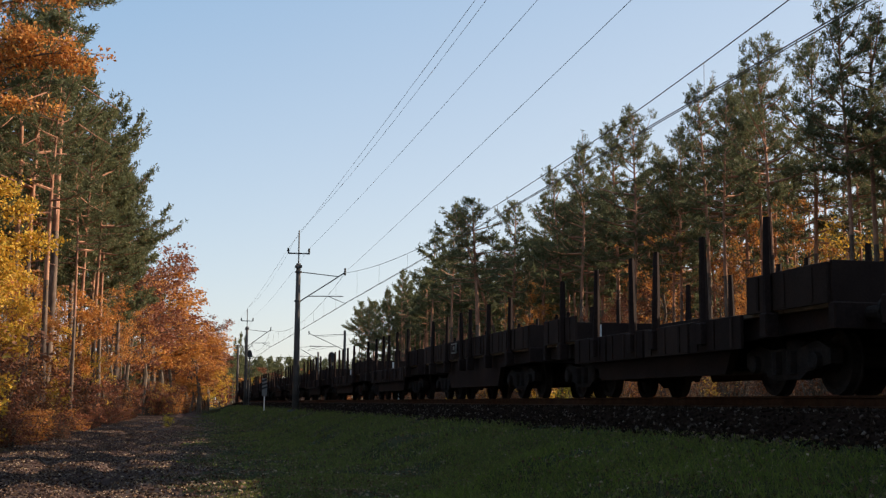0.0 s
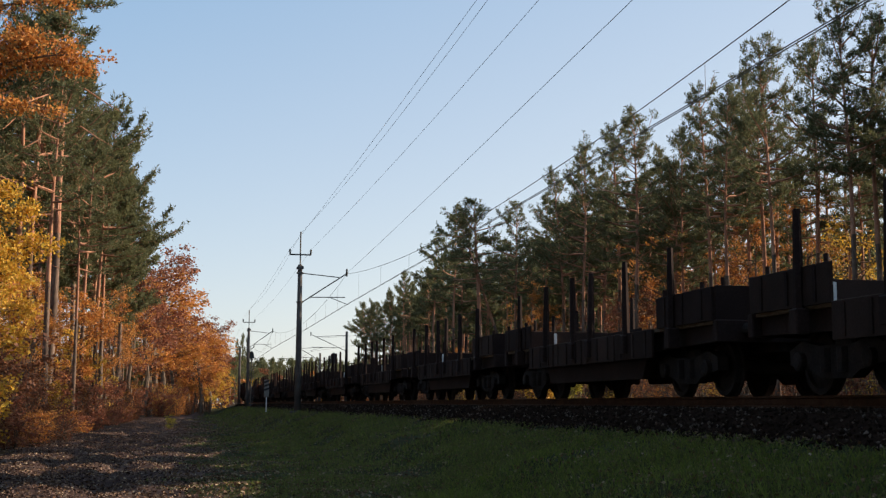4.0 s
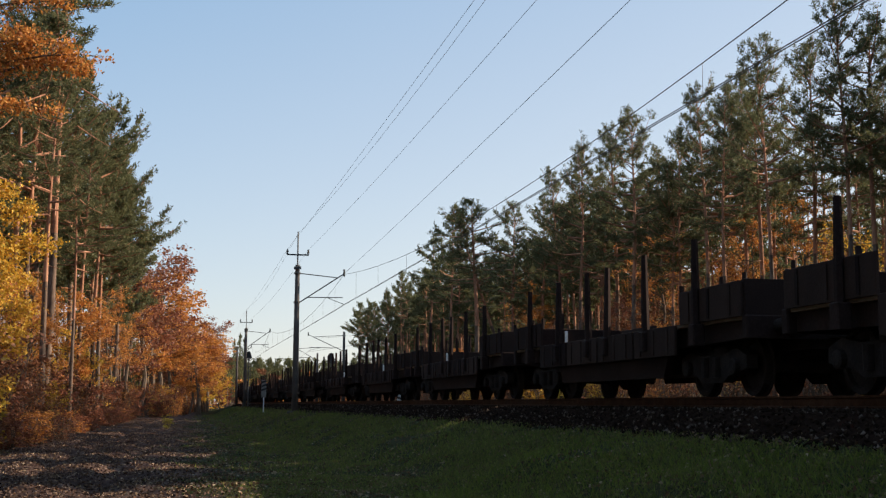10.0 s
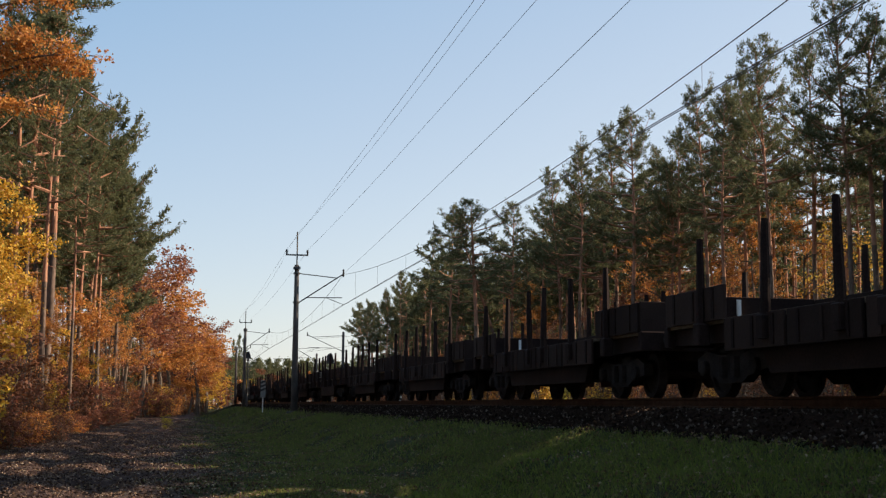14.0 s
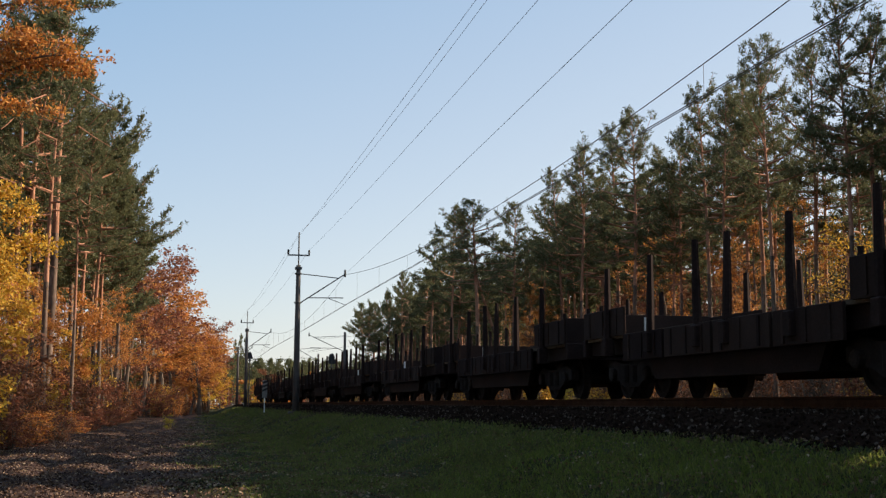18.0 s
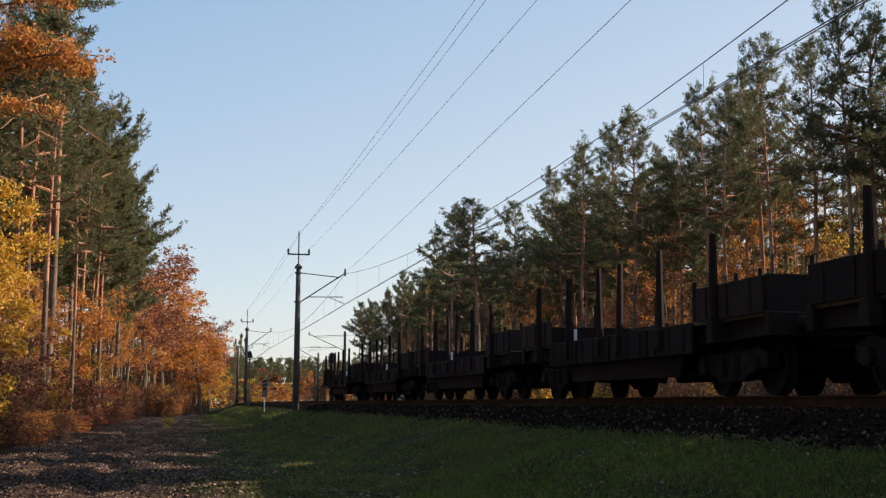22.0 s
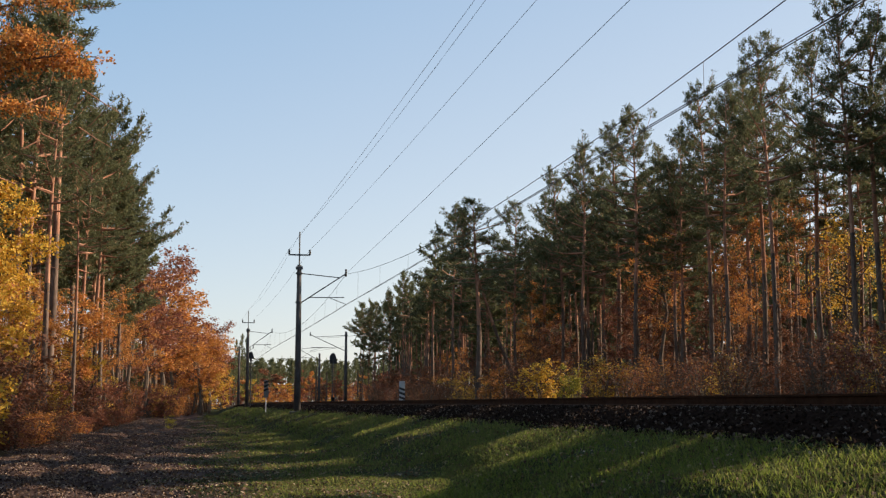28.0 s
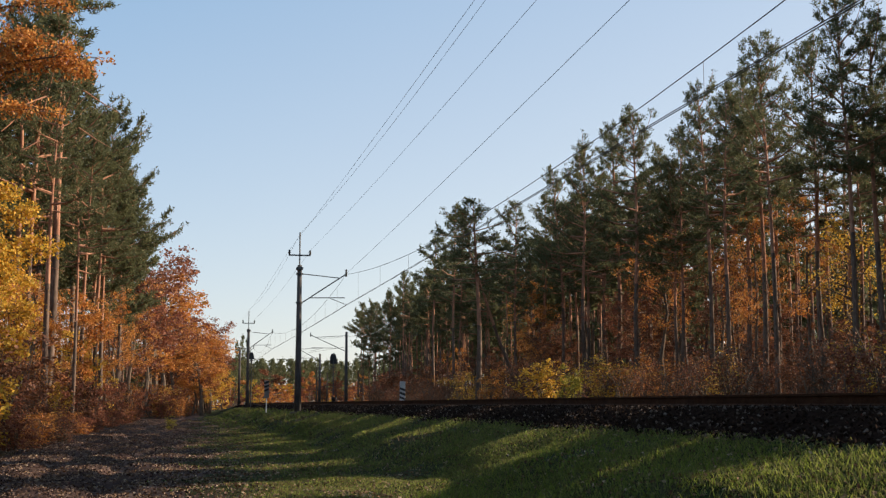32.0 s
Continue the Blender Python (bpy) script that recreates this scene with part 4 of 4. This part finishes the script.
def build_deep_wood():
    """Woods far behind the edge, and unseen trees added round the camera for shade."""
    rng = np.random.default_rng(29)
    ps = []
    for i in range(190):
        y = 42 + 228 * (i + rng.uniform()) / 190
        ps += placed(DEEP[0], rng, rng.uniform(56 if y < 130 else 42, 90), beside_gap(y), rng.uniform(0.8, 0.98), rng.uniform(1.0, 1.3))
    for i in range(40):
        y = 50 + 190 * (i + rng.uniform()) / 40
        ps += placed(LEAFY_DEEP[rng.choice(["rust", "rust", "red"])], rng, rng.uniform(40, 58), y, rng.uniform(0.45, 0.8), 1.5)
    # unseen pines added to shade bank and road, with narrow lanes for the low sun
    near = np.random.default_rng(61)
    for row, x in enumerate((24.0, 27.5, 31.5, 36.0, 41.0)):
        for i in range(30):
            y = -24 + 66 * (i + 0.5 * (row % 2) + near.uniform(-0.3, 0.3)) / 30
            xx = x + near.uniform(-1.2, 1.2)
            y = beside_lane(xx, y, 1.9)
            if y < xx / 0.608 - 4.2:
                ps += placed(DEEP[0], near, xx, y, near.uniform(0.86, 0.98), 0.5)
    # unseen trees left of and behind the camera, added for their shade
    for i in range(44):
        y = -45 + 82 * (i + rng.uniform()) / 44
        ps += placed(DEEP[0], rng, rng.uniform(-20, -8.5) - 0.12 * max(0, y - 5), y, rng.uniform(1.0, 1.25), 1.1)
    for i in range(30):
        y = -45 + 85 * (i + rng.uniform()) / 30
        ps += placed(LEAFY_DEEP[rng.choice(["orange", "rust"])], rng, rng.uniform(-13, -6.8), y, rng.uniform(0.4, 0.7), 1.5)
    for i in range(22):
        ps += placed(DEEP[0], rng, -9 + 34 * (i + rng.uniform()) / 22, rng.uniform(-75, -45), rng.uniform(0.85, 1.05), 1.3)
    for i in range(10):
        y = 60 + 60 * (i + rng.uniform()) / 10
        ps += placed(DEEP[0], rng, rng.uniform(37, 42), beside_gap(y), rng.uniform(0.85, 0.95), 0.8)
    for i in range(40):
        y = 40 + 94 * (i + rng.uniform()) / 40
        ps += placed(LEAFY_FAR["rust"][1], rng, rng.uniform(30, 50), y, rng.uniform(0.2, 0.32), 2.4)
    for i in range(130):                       # along the outside of the bend
        y = 190 + 400 * (i + rng.uniform()) / 130
        ps += placed(LEAFY_FAR[rng.choice(["rust", "orange", "red", "rust", "lime"])][0], rng, float(axis_x(y)) - rng.uniform(9, 30), y, rng.uniform(0.8, 1.35), 1.4)
    for i in range(80):                       # low growth deep in the wood
        y = 32 + 180 * (i + rng.uniform()) / 80
        ps += placed(LEAFY_DEEP["rust"], rng, rng.uniform(58, 98), y, rng.uniform(0.4, 0.6), 2.2)
    for i in range(13):
        y = 78 + 60 * (i + rng.uniform()) / 13
        ps += placed(DEEP[0], rng, rng.uniform(29, 42), beside_gap(y), rng.uniform(0.7, 0.85), 1.1)
    for i in range(130):
        y = 30 + 170 * ((i + rng.uniform()) / 130) ** 1.2
        ps += placed((DEEP[i % 2][0],), rng, rng.uniform(26, 58), y, rng.uniform(0.6, 0.85), rng.uniform(0.8, 1.5))
    for i in range(90):                       # the low back of the wood
        y = 18 + 200 * (i + rng.uniform()) / 90
        ps += placed(LEAFY_DEEP["rust"], rng, rng.uniform(86, 104), y, rng.uniform(0.6, 0.85), 2.4)
    for x, y, top, wide in ((15.3, 320.0, 18.6, 0.4), (16.6, 322.0, 17.6, 0.35), (13.9, 318.0, 17.0, 0.4)):      # spruces over the far trees
        ps += placed(DEEP[0], rng, x, y, top / PINE_H, wide)
    for i in range(210):                      # far pines round the bend
        y = 200 + 420 * (i + rng.uniform()) / 210
        ps += placed(DEEP[i % 2], rng, float(axis_x(y)) - rng.uniform(10, 28), y, (1.5 + 0.034 * y * rng.uniform(0.78, 1.05)) / PINE_H, rng.uniform(0.9, 1.4) * min(1, 210 / y) + 0.3)
    for i in range(40):
        y = rng.uniform(150, 225)
        ps += placed(DEEP[i % 2], rng, max(float(axis_x(y)) + rng.uniform(14, 40), 0.172 * y + rng.uniform(0, 8)), y, rng.uniform(0.72, 0.86), 1.2)
    join_copies("deep_wood", ps, "dense dark pine wood with rusty undergrowth, plus unseen trees added for shade", "woods")


TREE_LABEL = {"orange": "orange autumn oak at the forest edge", "yellow": "golden yellow autumn tree at the forest edge", "rust": "rust-brown autumn tree among the pines",
              "red": "reddish autumn tree at the forest edge", "lime": "yellow-green autumn tree among the pines"}
BUSH_LABEL = {"orange": "orange autumn bush at the forest edge", "yellow": "golden yellow autumn bush by the clearing", "rust": "rust-brown twiggy bush at the forest edge",
              "red": "reddish autumn bush by the clearing", "lime": "bright yellow-green bush by the clearing"}


def put_tree(name, meshes, names, x, y, scale, turn, label, category, group, tilt=0.0, lean=0.0):
    z = float(ground_z(x, y))
    ob = thing(name, label, category, group)
    ob.matrix_basis = pose(x, y, z - 0.05, tilt, lean, 0) @ pose(0, 0, 0, 0, 0, turn)
    ob.scale = scale
    for n, me in zip(names, meshes):
        tagged(part(n, me, None, ob), kind="" if n == "trunk" else "stuff")
    return ob


def put_pine(rng, x, y, top, far=False, k=None, wide=None, lean=0.0):
    pool = PINES_FAR if far else PINES
    z = float(ground_z(x, y))
    s = (top - z) / PINE_H
    w = wide or s * rng.uniform(0.85, 1.15)
    put_tree("pine_tree", pool[rng.integers(len(pool) if far else 5) if k is None else k], ("trunk", "branchwork", "crown"), x, y, (w, w, s), rng.uniform(0, 360),
             "tall Scots pine with a bare reddish trunk and dark green crown", "pine tree", "forest pines", rng.normal(0, 1.2), lean)


def put_leafy(rng, colour, x, y, h, bush=False, wide=1.0, k=None, far=False):
    pool = BUSH[colour] if bush else LEAFY_FAR[colour] if far else LEAFY[colour]
    s = h / (2.6 if bush else 10.0)
    w = s * wide * rng.uniform(0.85, 1.2)
    put_tree("bush" if bush else "autumn_tree", pool[rng.integers(len(pool)) if k is None else k], ("branchwork" if bush else "trunk", "foliage"), x, y, (w, w, s), rng.uniform(0, 360),
             (BUSH_LABEL if bush else TREE_LABEL)[colour], "bush" if bush else "tree", "forest edge bushes" if bush else "autumn trees")


LANES = ((9.1, 3.1), (15.3, -0.6), (21.5, 1.5), (30.5, 0.35), (37.0, 0.4))      # where the sun reaches the bank, and half the width


def beside_lane(x, y, r):
    """Keeps a crown of radius r out of the lanes, which run towards the sun."""
    for g, half in LANES:
        c = g + (x - 6.0) / math.tan(radians(SUN_AZ))
        if abs(y - c) < half + r:
            return c + math.copysign(half + r, y - c)
    return y


GAPS = (65.5, 76.6, 96.0, 109.5, 127.0)


def beside_gap(y):
    """Keeps the narrow gaps in the wood open, through which the low sun reaches the road."""
    for g in GAPS:
        if abs(y - g) < 2.3:
            return g + math.copysign(2.3, y - g)
    return y


def build_right_wood():
    rng = np.random.default_rng(21)
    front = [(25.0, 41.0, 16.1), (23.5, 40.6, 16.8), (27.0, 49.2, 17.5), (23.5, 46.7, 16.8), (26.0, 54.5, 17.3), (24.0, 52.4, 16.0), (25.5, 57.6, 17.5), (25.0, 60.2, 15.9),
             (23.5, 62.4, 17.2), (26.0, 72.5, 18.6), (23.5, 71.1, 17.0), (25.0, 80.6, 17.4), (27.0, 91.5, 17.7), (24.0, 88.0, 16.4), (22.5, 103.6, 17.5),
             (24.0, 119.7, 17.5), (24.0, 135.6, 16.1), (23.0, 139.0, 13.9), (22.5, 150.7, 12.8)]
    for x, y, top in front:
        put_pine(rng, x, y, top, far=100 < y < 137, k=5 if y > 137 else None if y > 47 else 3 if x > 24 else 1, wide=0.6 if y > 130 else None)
    for x, y, top in ((28.0, 60.0, 17.0), (28.0, 69.0, 16.8), (27.5, 78.5, 16.6), (29.5, 90.0, 16.6)):
        put_pine(rng, x, y, top, k=2)
    put_pine(rng, 17.0, 71.3, 13.6, k=3, wide=1.25)
    put_pine(rng, 22.3, 80.5, 15.4, k=3, lean=-21)
    for i in range(58):                       # the ranks behind
        y = 40 + 145 * ((i + rng.uniform(0, 1)) / 58) ** 1.15
        put_pine(rng, rng.uniform(25, 34), beside_gap(y), rng.uniform(13.5, 16.5), far=y > 70, k=int(rng.choice([1, 3])) if y < 60 else None)
    for i in range(24):                       # broad-leaved trees under the pines
        y = 40 + 116 * ((i + rng.uniform(0, 1)) / 24) ** 1.15
        c = rng.choice(["orange", "rust", "rust", "rust", "rust", "red"])
        put_leafy(rng, c, rng.uniform(24, 31), y, rng.uniform(4.0, 7.0), k=1)
    for i in range(8):
        y = 58 + 60 * (i + rng.uniform(0, 1)) / 8
        put_leafy(rng, rng.choice(["orange", "red", "rust"]), rng.uniform(24.5, 29), y, rng.uniform(5.5, 9), k=1)
    for i in range(110):                      # brush along the edge
        y = 26 + 115 * ((i + rng.uniform(0, 1)) / 110) ** 1.3
        c = rng.choice(["rust", "rust", "rust", "rust", "red", "rust", "orange", "yellow"])
        put_leafy(rng, c, rng.uniform(18.5, 25), y, rng.uniform(1.3, 2.8), bush=True, wide=1.3, k=int(rng.choice([1, 2, 2])))
    for x, y, h, c in ((26.5, 70.0, 8.5, "rust"), (26.0, 64.5, 9.0, "orange"), (27.5, 66.5, 8.0, "rust"), (26.5, 58.5, 8.5, "rust"), (28.0, 61.5, 9.5, "orange"), (26.0, 53.0, 8.0, "orange"), (27.0, 75.0, 7.5, "red"), (25.5, 83.0, 7.5, "rust"), (26.5, 92.0, 7.5, "rust"), (27.0, 50.0, 8.5, "orange")):
        put_leafy(rng, c, x, y, h, k=1, wide=0.9)
    thin = leafy_parts(122, 10.0, 2.2, 1, 1500, "yellow", 0.10, 0.35)
    for x, y, h in ((27.0, 46.5, 9.5), (29.5, 51.5, 10.0)):
        put_tree("autumn_tree", thin, ("trunk", "foliage"), x, y, (0.085 * h, 0.085 * h, 0.1 * h), 30 * h, TREE_LABEL["yellow"], "tree", "autumn trees")
    for x, y, top in ((29.0, 84.0, 15.0), (30.0, 92.0, 15.2), (28.0, 98.0, 15.0), (31.0, 106.0, 14.6), (28.0, 113.0, 14.8), (29.5, 122.0, 14.2), (28.0, 131.0, 13.6), (31.0, 74.0, 15.4), (29.0, 69.0, 15.6), (29.5, 78.0, 15.6)):
        put_pine(rng, x, beside_gap(y), top, k=2 * (int(y) % 2))
    for i in range(26):                       # low brush behind it
        y = 32 + 66 * (i + rng.uniform(0, 1)) / 26
        put_leafy(rng, rng.choice(["rust", "rust", "red"]), rng.uniform(25.5, 30), y, rng.uniform(1.6, 2.6), bush=True, wide=1.6, k=0)
    for i in range(12):                       # and round the far end of the wood
        y = 132 + 40 * (i + rng.uniform(0, 1)) / 12
        put_leafy(rng, rng.choice(["rust", "orange", "red"]), rng.uniform(21.5, 27) + 0.12 * (y - 132), y, rng.uniform(2.2, 3.8), bush=True, wide=1.5, k=0)
    put_leafy(rng, "yellow", 16.6, 56.5, 2.6, bush=True, wide=1.4, k=0)
    put_leafy(rng, "lime", 17.0, 53.5, 2.1, bush=True, wide=1.0, k=0)
    put_leafy(rng, "red", 16.5, 28.6, 2.0, bush=True, wide=0.8, k=0)
    put_leafy(rng, "red", 17.6, 28.2, 2.2, bush=True, wide=0.7, k=0)
    put_leafy(rng, "orange", 17.0, 68.5, 2.4, bush=True, wide=0.9, k=0)


def build_left_wood():
    rng = np.random.default_rng(22)
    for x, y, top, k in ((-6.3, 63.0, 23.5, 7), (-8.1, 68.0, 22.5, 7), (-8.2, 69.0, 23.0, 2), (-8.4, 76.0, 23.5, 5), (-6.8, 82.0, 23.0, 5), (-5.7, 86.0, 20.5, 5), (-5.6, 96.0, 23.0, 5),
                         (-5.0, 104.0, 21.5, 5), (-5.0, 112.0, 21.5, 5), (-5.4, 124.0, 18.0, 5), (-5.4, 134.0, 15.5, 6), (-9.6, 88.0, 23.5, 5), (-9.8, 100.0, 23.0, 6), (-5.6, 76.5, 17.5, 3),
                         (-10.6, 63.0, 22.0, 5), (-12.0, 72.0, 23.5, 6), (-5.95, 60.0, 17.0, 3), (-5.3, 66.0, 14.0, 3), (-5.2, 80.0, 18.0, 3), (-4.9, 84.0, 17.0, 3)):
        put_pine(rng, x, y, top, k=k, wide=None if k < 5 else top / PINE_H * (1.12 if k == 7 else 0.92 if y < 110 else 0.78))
    for i in range(26):
        y = 50 + 110 * i / 26 + rng.uniform(0, 4)
        put_pine(rng, rng.uniform(-20, -10.5), y, rng.uniform(18, 21.5), far=True)
    for x, y, h, c in ((-7.4, 53.5, 6.5, "yellow"), (-8.8, 57.0, 8.0, "orange"), (-7.0, 61.0, 6.0, "orange"), (-7.4, 68.0, 6.5, "orange"),
                       (-6.2, 74.0, 7.5, "orange"), (-6.0, 80.0, 6.5, "yellow"), (-6.5, 88.0, 7.5, "orange"), (-5.2, 92.0, 9.0, "orange"), (-5.2, 106.0, 9.0, "orange"), (-4.6, 114.0, 10.5, "orange"),
                       (-4.2, 122.0, 12.8, "red"), (-3.6, 130.0, 13.8, "red"), (-3.0, 138.0, 14.4, "orange"), (-2.8, 146.0, 14.6, "red"), (-2.0, 156.0, 14.4, "orange"), (-1.2, 168.0, 14.2, "red"),
                       (-0.4, 182.0, 13.6, "rust"), (0.8, 198.0, 13.4, "rust"), (-3.5, 176.0, 15.0, "rust"), (2.0, 214.0, 13.0, "rust")):
        put_leafy(rng, c, x, y, h if y < 120 else h * 1.09, wide=1.05 if y < 120 else 1.25)
    high = spray_parts(120, 15.0, ((12.2, 0, 5.9, 0.8, 0.6), (11.1, -10, 4.3, -0.3, 0.28), (11.9, 12, 5.3, 0.9, 0.55), (14.2, 6, 4.7, 0.8, 0.3), (12.8, -6, 3.8, 0.5, 0.6)), 1450, "orange", 0.115)
    put_tree("autumn_tree", high, ("trunk", "foliage"), -8.7, 43.5, (1, 1, 1), 0, "tall oak with orange boughs reaching out of the wood", "tree", "autumn trees")
    gold = spray_parts(121, 9.5, ((7.0, 0, 3.3, 0.9, 0.7), (6.1, 10, 4.2, 0.5, 0.8), (5.0, -8, 3.4, 0.6, 0.9), (7.9, -4, 2.4, 0.7, 0.6), (3.8, 6, 3.5, 0.5, 0.9), (2.6, -3, 3.0, 0.5, 0.9)), 1150, "yellow", 0.115)
    put_tree("autumn_tree", gold, ("trunk", "foliage"), -8.7, 46.5, (1, 1, 1), 0, "golden yellow maple leaning out of the wood", "tree", "autumn trees")
    for i in range(34):
        y = 46 + 120 * i / 34 + rng.uniform(0, 5)
        put_leafy(rng, rng.choice(["orange", "rust", "yellow", "orange"]), rng.uniform(-14, -7.5), y, rng.uniform(4.5, 8.5))
    for i in range(90):
        y = 38 + 130 * ((i + rng.uniform(0, 1)) / 90) ** 1.2
        c = rng.choice(["orange", "rust", "rust", "yellow", "rust", "red"])
        put_leafy(rng, c, road_x(y) - rng.uniform(3.5, 5.8), y, rng.uniform(1.5, 3.6), bush=True, wide=1.2)
    for i in range(56):                       # low growth down to the road
        y = 40 + 80 * ((i + rng.uniform(0, 1)) / 56) ** 1.2
        put_leafy(rng, rng.choice(["rust", "red", "rust", "red", "orange"]), road_x(y) - rng.uniform(2.9, 3.9), y, rng.uniform(0.6, 1.3), bush=True, wide=1.8, k=int(rng.choice([0, 0, 1])))
    put_leafy(rng, "lime", -0.43, 75.8, 0.85, bush=True, wide=1.2, k=0)


def build_far_wood():
    """The wood along the outside of the bend, where the clearing closes."""
    rng = np.random.default_rng(23)
    for i in range(90):
        y = 186 + 400 * (i + rng.uniform()) / 90
        put_leafy(rng, rng.choice(["red", "orange", "orange", "red", "yellow"]), float(axis_x(y)) - rng.uniform(8.5 if y < 220 else 5.5, 14), y, 0.017 * y * rng.uniform(0.7, 1.35), wide=1.3, far=True)
    for i in range(14):
        y = rng.uniform(170, 300)
        put_leafy(rng, rng.choice(["red", "orange", "rust"]), float(axis_x(y)) + rng.uniform(10, 16), y, rng.uniform(3, 6), far=True)
    put_leafy(rng, "orange", 30.4, 300.0, 10.0, wide=0.75, k=0, far=True)
    for i in range(46):
        y = 128 + 90 * (i + rng.uniform()) / 46
        put_leafy(rng, rng.choice(["orange", "red", "orange", "yellow", "red"]), rng.uniform(-3.8, -0.4) + 0.045 * (y - 128), y, rng.uniform(1.8, 4.0), bush=True, wide=1.4, k=int(rng.integers(2)))
    for i in range(22):                       # where the dirt road runs into the trees
        y = 158 + 80 * (i + rng.uniform()) / 22
        put_leafy(rng, rng.choice(["red", "yellow", "orange", "orange"]), rng.uniform(0.2, 3.4) + 0.035 * (y - 158), y, rng.uniform(7.5, 12.5), wide=1.25, k=0)
    for i in range(30):                       # the low far end of the line
        y = rng.uniform(340, 560)
        put_leafy(rng, rng.choice(["rust", "orange", "rust"]), float(axis_x(y)) + rng.uniform(9, 22), y, rng.uniform(3, 5), wide=1.8, far=True)


build_ground()
build_overhead()
build_lineside()
build_train()
first_pines()
build_right_wood()
build_left_wood()
build_far_wood()
build_deep_wood()
build_ballast()
build_grass()
build_track()
motions()
